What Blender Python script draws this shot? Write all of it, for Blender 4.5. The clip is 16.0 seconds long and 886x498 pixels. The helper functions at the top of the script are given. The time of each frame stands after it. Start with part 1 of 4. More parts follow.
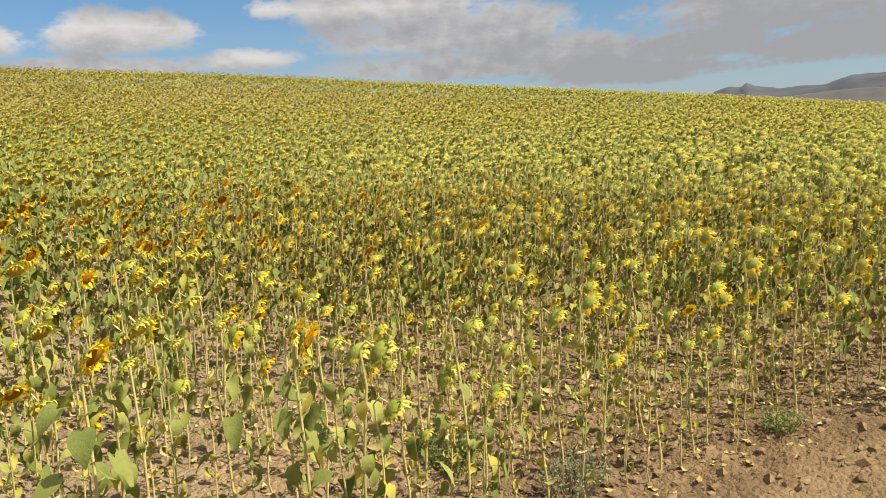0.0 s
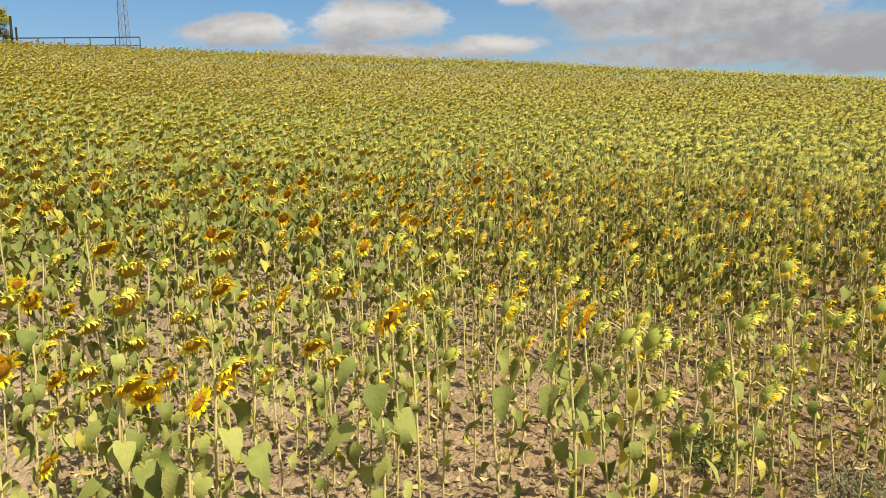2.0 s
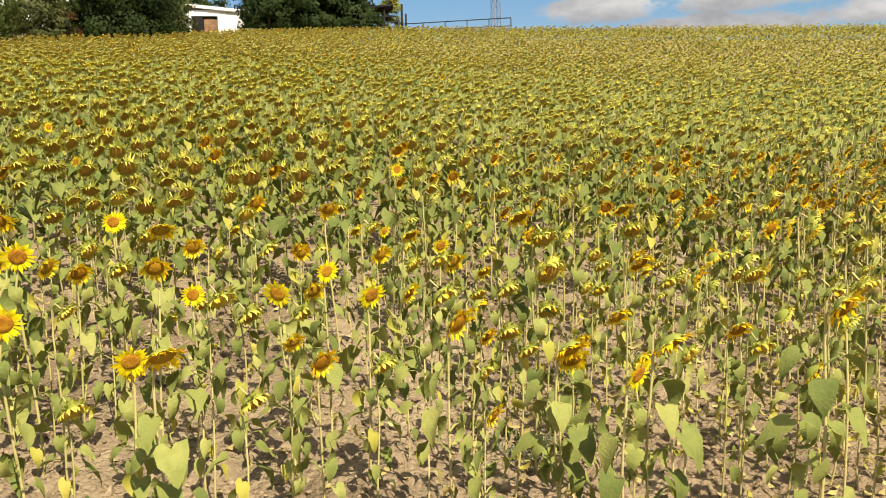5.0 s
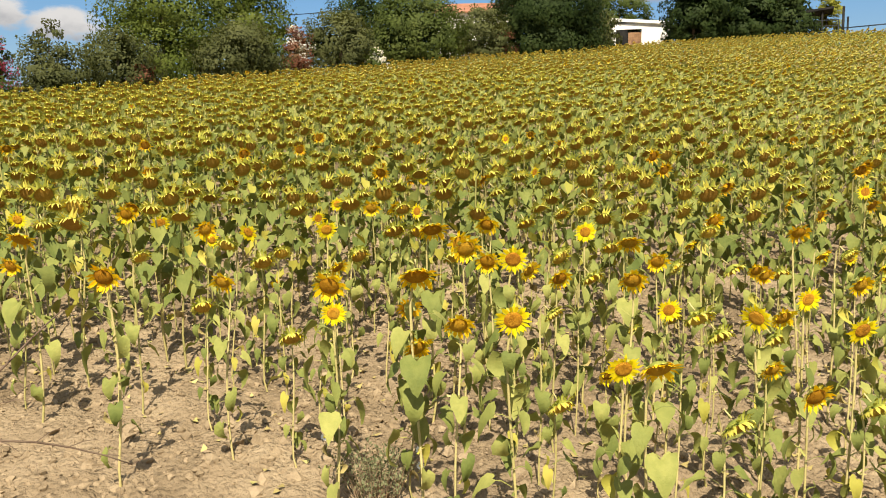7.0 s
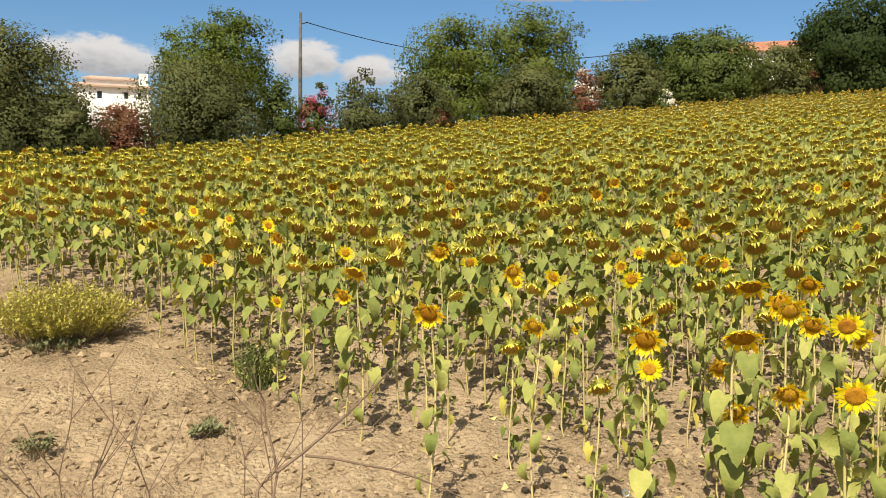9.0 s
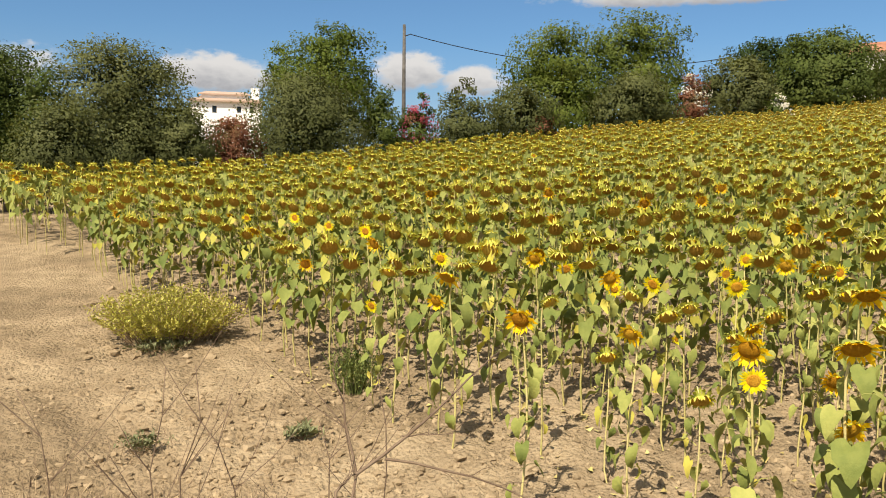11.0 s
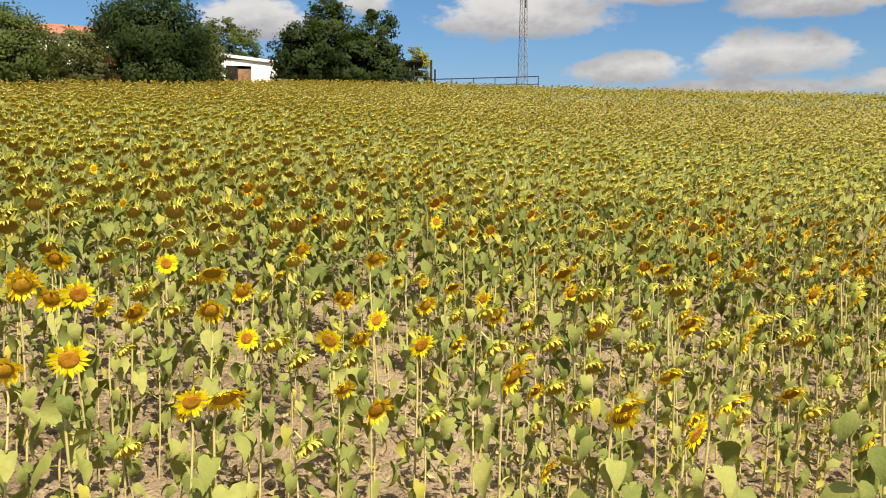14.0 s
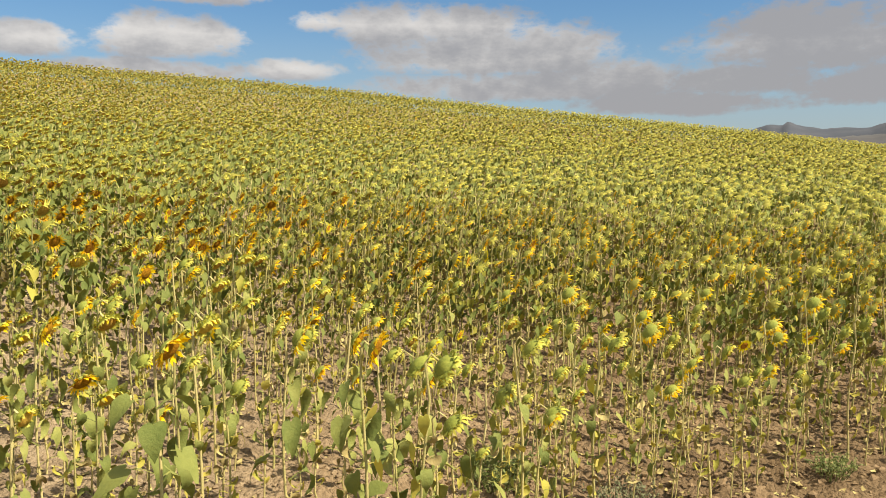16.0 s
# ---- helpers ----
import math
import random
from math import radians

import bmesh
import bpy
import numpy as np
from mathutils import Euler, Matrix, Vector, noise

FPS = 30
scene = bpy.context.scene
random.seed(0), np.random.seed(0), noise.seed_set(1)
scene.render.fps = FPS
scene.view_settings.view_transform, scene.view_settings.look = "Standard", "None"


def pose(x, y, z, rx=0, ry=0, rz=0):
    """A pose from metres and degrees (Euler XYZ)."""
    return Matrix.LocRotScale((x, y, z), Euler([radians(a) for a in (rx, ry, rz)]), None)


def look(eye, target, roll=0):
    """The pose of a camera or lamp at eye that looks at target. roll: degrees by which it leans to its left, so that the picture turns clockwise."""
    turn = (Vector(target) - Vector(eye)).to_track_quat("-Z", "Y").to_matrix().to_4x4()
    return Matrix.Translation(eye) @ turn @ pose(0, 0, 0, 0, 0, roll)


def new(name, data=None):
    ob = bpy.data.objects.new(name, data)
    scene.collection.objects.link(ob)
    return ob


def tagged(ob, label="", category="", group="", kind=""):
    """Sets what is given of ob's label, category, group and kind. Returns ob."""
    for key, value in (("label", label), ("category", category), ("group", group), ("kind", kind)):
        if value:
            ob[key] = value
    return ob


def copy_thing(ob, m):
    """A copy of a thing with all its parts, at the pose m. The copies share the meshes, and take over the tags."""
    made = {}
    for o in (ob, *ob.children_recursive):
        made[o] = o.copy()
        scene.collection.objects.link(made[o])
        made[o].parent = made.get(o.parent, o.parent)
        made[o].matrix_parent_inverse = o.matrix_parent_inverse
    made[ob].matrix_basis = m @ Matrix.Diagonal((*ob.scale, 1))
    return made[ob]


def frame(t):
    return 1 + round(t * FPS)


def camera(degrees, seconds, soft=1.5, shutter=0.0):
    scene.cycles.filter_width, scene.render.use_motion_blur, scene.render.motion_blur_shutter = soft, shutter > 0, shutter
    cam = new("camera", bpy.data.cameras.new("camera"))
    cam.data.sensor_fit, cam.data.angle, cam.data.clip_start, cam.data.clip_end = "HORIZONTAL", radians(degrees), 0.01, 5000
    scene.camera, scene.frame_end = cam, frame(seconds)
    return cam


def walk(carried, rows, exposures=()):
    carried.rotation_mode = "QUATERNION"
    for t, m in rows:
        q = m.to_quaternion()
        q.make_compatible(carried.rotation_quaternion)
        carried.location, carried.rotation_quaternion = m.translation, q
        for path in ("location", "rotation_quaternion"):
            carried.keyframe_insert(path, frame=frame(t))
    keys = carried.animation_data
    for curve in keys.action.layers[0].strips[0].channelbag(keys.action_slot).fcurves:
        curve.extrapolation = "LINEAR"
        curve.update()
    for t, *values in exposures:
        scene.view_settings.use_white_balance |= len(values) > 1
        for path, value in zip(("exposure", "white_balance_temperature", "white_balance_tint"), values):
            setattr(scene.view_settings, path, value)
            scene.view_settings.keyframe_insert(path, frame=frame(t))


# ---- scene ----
cam = camera(55.99, 16.0, soft=1.0)


def stand(x, y, z, turn, tilt, roll):
    """A pose of the camera by its turn to the left of +y, its tilt above the level and its roll."""
    return pose(x, y, z, 90 + tilt, 0, turn) @ pose(0, 0, 0, 0, 0, roll)


PATH = [
    (0.0, stand(0.001, 0.002, -0.000, 0.00, -7.07, -3.39)),
    (0.5, stand(-0.051, -0.006, -0.002, 4.49, -6.70, -3.41)),
    (1.0, stand(-0.098, -0.020, 0.001, 8.35, -6.68, -3.15)),
    (1.5, stand(-0.156, -0.026, -0.000, 12.10, -6.62, -2.57)),
    (2.0, stand(-0.209, -0.056, -0.010, 15.97, -7.29, -1.79)),
    (2.5, stand(-0.239, -0.084, -0.010, 19.96, -8.01, -1.71)),
    (3.0, stand(-0.281, -0.087, -0.019, 24.12, -8.37, -1.39)),
    (3.5, stand(-0.316, -0.108, -0.013, 27.95, -8.33, -1.22)),
    (3.7, stand(-0.327, -0.119, -0.014, 29.45, -8.27, -1.35)),
    (5.8, stand(-0.670, -0.358, 0.003, 47.69, -8.09, -1.20)),
    (6.0, stand(-0.682, -0.410, 0.013, 50.02, -8.03, -1.04)),
    (6.5, stand(-0.720, -0.452, 0.024, 57.74, -7.74, -0.62)),
    (7.0, stand(-0.735, -0.548, 0.036, 67.09, -6.91, -0.62)),
    (7.5, stand(-0.744, -0.630, 0.054, 73.68, -6.75, -0.46)),
    (8.0, stand(-0.753, -0.663, 0.073, 78.51, -4.53, 0.01)),
    (8.5, stand(-0.755, -0.727, 0.089, 82.70, -4.29, 0.87)),
    (9.0, stand(-0.775, -0.768, 0.091, 85.79, -4.21, 0.88)),
    (9.2, stand(-0.785, -0.776, 0.096, 86.98, -4.28, 0.66)),
    (10.4, stand(-0.840, -0.720, 0.072, 94.50, -3.80, 0.70)),
    (11.3, stand(-0.854, -0.688, 0.052, 88.92, -3.27, 0.48)),
    (11.5, stand(-0.831, -0.668, 0.053, 83.20, -3.35, 0.33)),
    (12.0, stand(-0.789, -0.596, 0.037, 69.17, -3.48, 0.68)),
    (12.5, stand(-0.762, -0.536, 0.015, 60.53, -3.51, 0.75)),
    (13.0, stand(-0.720, -0.480, 0.006, 52.54, -3.93, 0.70)),
    (13.5, stand(-0.702, -0.427, -0.002, 47.21, -4.04, 1.20)),
    (14.0, stand(-0.638, -0.359, -0.005, 41.12, -4.53, 0.33)),
    (14.5, stand(-0.493, -0.242, 0.000, 32.92, -4.62, -0.21)),
    (15.0, stand(-0.380, -0.137, -0.016, 24.37, -4.53, -0.59)),
    (15.5, stand(-0.295, -0.041, -0.024, 11.80, -5.99, -0.15)),
    (16.0, stand(-0.197, 0.010, -0.011, 1.99, -5.70, 0.09)),
]
walk(cam, PATH, [(0.0, 0.8, 7200, 11), (16.0, 0.8, 7200, 11)])

# ---- world, sun, exposure ----
SUN_TURN, SUN_UP = -112.0, 50.0
SUN_TILT = radians(SUN_UP)
sun_way = Vector((-math.sin(radians(SUN_TURN)) * math.cos(SUN_TILT), math.cos(radians(SUN_TURN)) * math.cos(SUN_TILT), math.sin(SUN_TILT)))
sun = new("sun", bpy.data.lights.new("sun", "SUN"))
sun.data.energy, sun.data.angle, sun.data.color = 4.7, radians(0.5), (1.0, 0.93, 0.80)
sun.matrix_world = look((0, 0, 60), Vector((0, 0, 60)) - sun_way)
tagged(sun, "bright afternoon sun high in the sky", "sun", kind="structure")

world = bpy.data.worlds.new("world")
scene.world = world
world.use_nodes = True


class Nodes:
    """Short hand for node trees."""

    def __init__(self, tree):
        self.tree = tree
        tree.nodes.clear()

    def add(self, kind, **values):
        n = self.tree.nodes.new(kind)
        for key, value in values.items():
            setattr(n, key, value)
        return n

    def put(self, socket, value):
        if hasattr(value, "is_output"):
            self.tree.links.new(value, socket)
        elif hasattr(value, "__len__") and len(value) == 3 and socket.type == "RGBA":
            socket.default_value = (*value, 1)
        else:
            socket.default_value = value

    def math(self, op, a, b=0.0, clamp=False):
        n = self.add("ShaderNodeMath", operation=op, use_clamp=clamp)
        self.put(n.inputs[0], a)
        self.put(n.inputs[1], b)
        return n.outputs[0]

    def fit(self, x, a, b, c=0.0, d=1.0):
        n = self.add("ShaderNodeMapRange", interpolation_type="SMOOTHSTEP")
        for i, v in enumerate((x, a, b, c, d)):
            self.put(n.inputs[i], v)
        return n.outputs[0]

    def mix(self, k, a, b, blend="MIX"):
        n = self.add("ShaderNodeMix", data_type="RGBA", blend_type=blend)
        self.put(n.inputs[0], k)
        self.put(n.inputs[6], a)
        self.put(n.inputs[7], b)
        return n.outputs[2]

    def noise(self, where, scale, detail=3.0, rough=0.55, warp=0.0):
        n = self.add("ShaderNodeTexNoise")
        self.put(n.inputs["Vector"], where)
        for key, v in (("Scale", scale), ("Detail", detail), ("Roughness", rough), ("Distortion", warp)):
            n.inputs[key].default_value = v
        return n.outputs[0]


# Clouds: (turn, height, half width, half height) in degrees.
CLOUDS_NORTH = [(-1.3, 7.4, 9.5, 2.2), (3, 9.2, 8, 1.6), (-9.5, 5.6, 5, 1.6), (20, 8.0, 5.0, 1.9), (21, 6.0, 7, 0.9), (12, 6.2, 3.6, 0.9),
                (-23, 7.4, 9.5, 3.0), (-17, 5.4, 4.5, 1.5), (-33, 7, 9, 4.5), (10.5, 9.3, 2.2, 0.9), (0, 12.0, 12, 1.4), (-26, 12, 16, 2.2), (-4, 5.2, 12, 1.3), (-27, 5.0, 9, 1.8), (-14, 4.0, 8, 1.0)]
CLOUDS_WEST = [(35.5, 11.0, 6.8, 2.0), (28.5, 7.5, 4.2, 1.3), (18.0, 11.2, 5.0, 1.3), (26, 12.4, 6.0, 1.2), (46.5, 11.8, 2.0, 1.1), (54, 10.4, 4.2, 1.6),
               (74, 12.9, 12, 0.8), (108, 7.7, 4.4, 1.5), (95.2, 8.1, 2.6, 1.5), (90.8, 7.6, 2.6, 1.2), (127, 7, 9, 3.0), (150, 10, 16, 5)]

g = Nodes(world.node_tree)
sky = g.add("ShaderNodeTexSky", sky_type="NISHITA", sun_disc=False, sun_elevation=radians(SUN_UP), sun_rotation=radians(-SUN_TURN),
            altitude=60.0, air_density=1.0, dust_density=0.6, ozone_density=1.6)
spot = g.add("ShaderNodeTexCoord").outputs["Generated"]
sep = g.add("ShaderNodeSeparateXYZ")
g.put(sep.inputs[0], spot)
turn = g.math("DEGREES", g.math("ARCTAN2", g.math("MULTIPLY", sep.outputs[0], -1.0), sep.outputs[1]))
high = g.math("DEGREES", g.math("ARCSINE", sep.outputs[2]))
angle = g.add("ShaderNodeCombineXYZ")
g.put(angle.inputs[0], g.math("DIVIDE", turn, 6.0))
g.put(angle.inputs[1], g.math("DIVIDE", high, 3.4))
puff = g.noise(angle.outputs[0], 1.3, 8.0, 0.6)
fine = g.noise(angle.outputs[0], 5.0, 5.0, 0.6)
soft = g.math("ADD", g.math("MULTIPLY", g.math("SUBTRACT", puff, 0.5), 2.7), g.math("MULTIPLY", g.math("SUBTRACT", fine, 0.5), 1.5))
cover, under = None, None
for a, e, w, h in CLOUDS_NORTH + CLOUDS_WEST:
    u = g.math("DIVIDE", g.math("SUBTRACT", turn, a), w)
    v = g.math("DIVIDE", g.math("SUBTRACT", high, e), h)
    flat = g.math("MAXIMUM", v, g.math("MULTIPLY", v, -1.35))
    r = g.math("SUBTRACT", 1.0, g.math("ADD", g.math("MULTIPLY", u, u), g.math("MULTIPLY", flat, flat)))
    low = g.math("SUBTRACT", g.math("MULTIPLY", r, 0.3), v)
    cover = r if cover is None else g.math("MAXIMUM", cover, r)
    under = low if under is None else g.math("MAXIMUM", under, low)
# above the view, unseen: loose clouds thickened to add fill light to the shadows
loose = g.math("MULTIPLY", g.math("SUBTRACT", g.noise(spot, 3.2, 4.0), 0.38), g.fit(high, 13.0, 24.0, 0.0, 9.0))
cover = g.math("MAXIMUM", cover, g.math("SUBTRACT", loose, g.fit(high, 12.0, 14.0, 3.0, 0.0)))
mask = g.fit(g.math("ADD", cover, soft), -0.2, 0.62)
shade = g.fit(g.math("ADD", under, g.math("ADD", g.math("MULTIPLY", soft, 0.6), g.fit(turn, 6.0, -24.0, 0.0, 0.7))), -0.3, 1.15)
tone = g.mix(shade, (7.7, 7.85, 8.15), (3.7, 3.9, 4.4))
haze = g.fit(high, 0.0, 11.0, 0.6, 0.0)
deep = g.mix(1.0, sky.outputs[0], (0.62, 0.96, 1.26), "MULTIPLY")
blue = g.mix(haze, deep, (4.6, 5.1, 6.0))
final = g.mix(g.math("MULTIPLY", mask, 0.95), blue, tone)
back = g.add("ShaderNodeBackground")
g.put(back.inputs[0], final)
back.inputs[1].default_value = 0.055
g.put(g.add("ShaderNodeOutputWorld").inputs[0], back.outputs[0])

# ---- materials ----


def material(name, colors, rough=0.7, scale=20.0, bump=0.0, bump_scale=120.0, island=0.0, piece=0.0, gloss=0.3, through_light=0.0, far=False, lift=0.01, crumbs=0.0, east_brown_shade=None):
    """A surface whose colour wanders between colours at two scales; island and piece: how much separate leaves and things differ."""
    m = bpy.data.materials.new(name)
    m.use_nodes = True
    n = Nodes(m.node_tree)
    where = n.add("ShaderNodeTexCoord").outputs["Object"] if not far else n.add("ShaderNodeNewGeometry").outputs["Position"]
    big = n.noise(where, scale * 0.23, 2.0)
    small = n.noise(where, scale, 4.0, 0.65)
    k = n.math("ADD", n.math("MULTIPLY", n.fit(big, 0.3, 0.7), 0.5), n.math("MULTIPLY", n.fit(small, 0.3, 0.7), 0.5))
    if island:
        pick = n.add("ShaderNodeNewGeometry").outputs["Random Per Island"]
        k = n.math("ADD", n.math("MULTIPLY", k, 1 - island), n.math("MULTIPLY", pick, island))
    if piece:
        pick = n.add("ShaderNodeObjectInfo").outputs["Random"]
        k = n.math("ADD", n.math("MULTIPLY", k, 1 - piece), n.math("MULTIPLY", pick, piece))
    ramp = n.add("ShaderNodeValToRGB")
    n.put(ramp.inputs[0], k)
    els = ramp.color_ramp.elements
    while len(els) < len(colors):
        els.new(0.5)
    for i, c in enumerate(colors):
        els[i].position = 0.12 + 0.76 * i / max(1, len(colors) - 1)
        els[i].color = (*c, 1)
    bs = n.add("ShaderNodeBsdfPrincipled")
    tint = ramp.outputs[0]
    if east_brown_shade:
        part_x = n.add("ShaderNodeSeparateXYZ")
        n.put(part_x.inputs[0], where)
        patch = n.math("ADD", part_x.outputs[0], n.math("MULTIPLY", n.math("SUBTRACT", big, 0.5), 6.0))
        verge = n.fit(n.math("ADD", part_x.outputs[1], n.math("MULTIPLY", n.math("SUBTRACT", big, 0.5), 3.0)), -0.6, -2.0)
        tint = n.mix(n.math("MAXIMUM", n.fit(patch, -4.0, 1.5), n.math("MULTIPLY", verge, 0.22)), tint, n.mix(1.0, tint, east_brown_shade, "MULTIPLY"))
    n.put(bs.inputs["Base Color"], tint)
    bs.inputs["Roughness"].default_value = rough
    bs.inputs["Specular IOR Level"].default_value = gloss
    if bump:
        b = n.add("ShaderNodeBump")
        b.inputs["Strength"].default_value = bump
        b.inputs["Distance"].default_value = lift
        grain = n.noise(where, bump_scale, 4.0, 0.6)
        if crumbs:
            cells = n.add("ShaderNodeTexVoronoi", feature="F1")
            n.put(cells.inputs["Vector"], where)
            cells.inputs["Scale"].default_value = crumbs
            grain = n.math("SUBTRACT", grain, n.math("MULTIPLY", cells.outputs["Distance"], 0.9))
        n.put(b.inputs["Height"], grain)
        n.put(bs.inputs["Normal"], b.outputs[0])
    out = bs.outputs[0]
    if through_light:
        tr = n.add("ShaderNodeBsdfTranslucent")
        n.put(tr.inputs[0], n.mix(1.0, ramp.outputs[0], (1.0, 0.95, 0.55), "MULTIPLY"))
        mx = n.add("ShaderNodeMixShader")
        mx.inputs[0].default_value = through_light
        n.put(mx.inputs[1], out)
        n.put(mx.inputs[2], tr.outputs[0])
        out = mx.outputs[0]
    n.put(n.add("ShaderNodeOutputMaterial").inputs[0], out)
    return m


M = {}
M["stem"] = material("sunflower_stem", [(0.30, 0.29, 0.10), (0.46, 0.40, 0.165), (0.58, 0.50, 0.24)], 0.8, 14, 0.3, 200, island=0.5, piece=0.4, gloss=0.15)
M["leaf"] = material("sunflower_leaf", [(0.10, 0.134, 0.034), (0.23, 0.25, 0.068), (0.43, 0.412, 0.13)], 0.65, 22, 0.45, 90, island=0.6, piece=0.45, through_light=0.12, gloss=0.12)
M["old_leaf"] = material("yellowed_leaf_lit_back", [(0.29, 0.29, 0.047), (0.42, 0.378, 0.068), (0.49, 0.40, 0.099)], 0.7, 22, 0.3, 90, island=0.6, piece=0.5, through_light=0.16)
M["dead_leaf"] = material("withered_leaf", [(0.20, 0.155, 0.06), (0.38, 0.31, 0.12), (0.55, 0.455, 0.20)], 0.85, 30, 0.4, 90, island=0.5, piece=0.5)
M["petal"] = material("fresh_petal", [(0.93, 0.68, 0.01), (0.96, 0.80, 0.02), (0.97, 0.84, 0.04)], 0.55, 40, island=0.5, piece=0.4, through_light=0.3)
M["wilted"] = material("wilted_petal", [(0.76, 0.36, 0.010), (0.90, 0.60, 0.012), (0.95, 0.75, 0.025)], 0.65, 40, island=0.6, piece=0.4, through_light=0.22)
M["bract"] = material("bract", [(0.28, 0.32, 0.055), (0.54, 0.51, 0.092), (0.82, 0.72, 0.145)], 0.65, 40, island=0.7, through_light=0.16, gloss=0.2)
M["disc"] = material("seed_disc", [(0.35, 0.185, 0.036), (0.55, 0.335, 0.057), (0.69, 0.51, 0.088)], 0.95, 160, 0.8, 330, piece=0.5, island=0.5, gloss=0.08)
M["wilt_disc"] = material("wilting_disc", [(0.24, 0.10, 0.01), (0.38, 0.19, 0.015), (0.50, 0.30, 0.03)], 0.9, 160, 0.8, 330, piece=0.5, island=0.4, gloss=0.08)
M["young_disc"] = material("orange_disc", [(0.34, 0.13, 0.012), (0.55, 0.25, 0.015), (0.62, 0.34, 0.03)], 0.85, 160, 0.8, 330, piece=0.4)
M["back"] = material("head_back", [(0.11, 0.15, 0.026), (0.21, 0.24, 0.042), (0.36, 0.36, 0.065)], 0.7, 40, 0.3, 120, island=0.6, gloss=0.2)
M["soil"] = material("dry_soil", [(0.195, 0.147, 0.092), (0.282, 0.216, 0.138), (0.372, 0.292, 0.19)], 0.95, 2.6, 0.75, 52, far=True, gloss=0.08, lift=0.045, crumbs=26.0, east_brown_shade=(0.76, 0.69, 0.61))
M["clod"] = material("soil_clod", [(0.195, 0.147, 0.092), (0.282, 0.216, 0.138), (0.372, 0.292, 0.19)], 0.95, 30, 0.8, 80, island=0.4, gloss=0.08, east_brown_shade=(0.76, 0.69, 0.61))

# ---- the lie of the land ----
# turn from north, height of the crop's top 4 m off, crop's skyline in degrees, its distance, and how the slope steepens
LAND = [(-180, -0.75, -1.0, 60, 1.2), (-90, -1.05, -1.6, 60, 1.3), (-45, -1.15, -0.9, 75, 1.3), (-28, -1.12, 1.0, 75, 1.35), (-16, -1.10, 2.6, 75, 1.4),
        (-1, -1.05, 4.2, 75, 1.4), (13, -0.92, 5.55, 75, 1.4), (26, -0.84, 6.25, 75, 1.38), (41, -0.82, 6.84, 75, 1.2), (52, -0.80, 6.82, 75, 1.05),
        (60, -0.80, 6.5, 72, 1.03), (68, -0.76, 6.15, 62, 1.02), (78, -0.74, 5.4, 50, 1.0), (88, -0.74, 4.4, 36, 1.0), (97, -0.74, 3.45, 30, 1.0), (106, -0.74, 2.5, 24, 1.0)]
LAND += [(114, -0.74, 1.85, 21, 1.0), (130, -0.74, 1.0, 20, 1.0), (150, -0.72, -0.2, 40, 1.1), (180, -0.75, -1.0, 60, 1.2)]
CROP = 1.15
_deg = np.arange(-180, 181)
_table = []
for j in range(1, 5):
    v = np.interp(_deg, [r[0] for r in LAND], [r[j] for r in LAND])
    kern = np.exp(-0.5 * (np.arange(-9, 10) / 3.0) ** 2)
    _table.append(np.convolve(np.concatenate([v[-10:-1], v, v[1:10]]), kern / kern.sum(), "valid"))


def rim(az):
    """How far the crop reaches in a direction."""
    return np.interp(az, _deg, _table[2])


def land(x, y):
    """Height of the ground, for numbers or arrays."""
    x, y = np.asarray(x, float), np.asarray(y, float)
    d, az = np.hypot(x, y), np.degrees(np.arctan2(-x, y))
    z4, el, far, p = (np.interp(az, _deg, t) for t in _table)
    rise = np.tan(np.radians(el))
    s = np.clip((d - 4) / (far - 4), 0, 1)
    z = z4 + (far * rise - z4) * s ** p
    over = np.maximum(d - far, 0)
    z = z + np.maximum(rise, 0.01) * 0.55 * 110 * (1 - np.exp(-over / 110))
    t = np.clip((d - 220) / 1300, 0, 1)
    return z - CROP - 45 * t * t * (3 - 2 * t)


def ruffle(x, y):
    """Clods and hollows of the bare soil, in metres."""
    where = Vector((x, y, 0.3)) + 0.05 * Vector((noise.noise(Vector((x * 9, y * 9, 1))), noise.noise(Vector((x * 9, y * 9, 4))), 0))
    near_, next_ = noise.voronoi(where * 8.5)[0][:2]
    crumb = noise.voronoi(where * 15.0)[0][0]
    rough = max(0.2, 0.6 + 0.9 * noise.noise(Vector((x * 0.8, y * 0.8, 9))))
    return 0.035 * noise.fractal(Vector((x * 2.1, y * 2.1, 0)), 0.6, 2.1, 5) + rough * (0.08 * (min(0.45, next_ - near_) - 0.25) + 0.05 * (0.45 - crumb))


def on_ground(x, y, sink=0.0):
    return Vector((x, y, float(land(x, y)) - sink))


EDGE_X = [-40, -11.5, -8.4, -7.0, -6.4, -5.2, -4.5, -3.4, -2.2, -0.6, 0.2, 0.6, 1.2, 2.5, 3.1, 9, 60]
EDGE_Y = [-31, -5.8, -2.95, -1.55, -0.35, 0.25, 0.4, 1.3, 2.25, 3.3, 3.9, 4.5, 5.0, 5.5, 5.8, 8.5, 30]


def crop_edge(x):
    """The field's near edge: y of the first row."""
    return np.interp(x, EDGE_X, EDGE_Y)


def mesh_of(name, verts, faces, mats, index=None, smooth=False):
    me = bpy.data.meshes.new(name)
    me.from_pydata(verts, [], faces)
    for m in mats:
        me.materials.append(m)
    if index is not None:
        me.polygons.foreach_set("material_index", np.asarray(index, dtype=np.int32))
    if smooth:
        me.polygons.foreach_set("use_smooth", np.ones(len(me.polygons), dtype=bool))
    me.update()
    return me


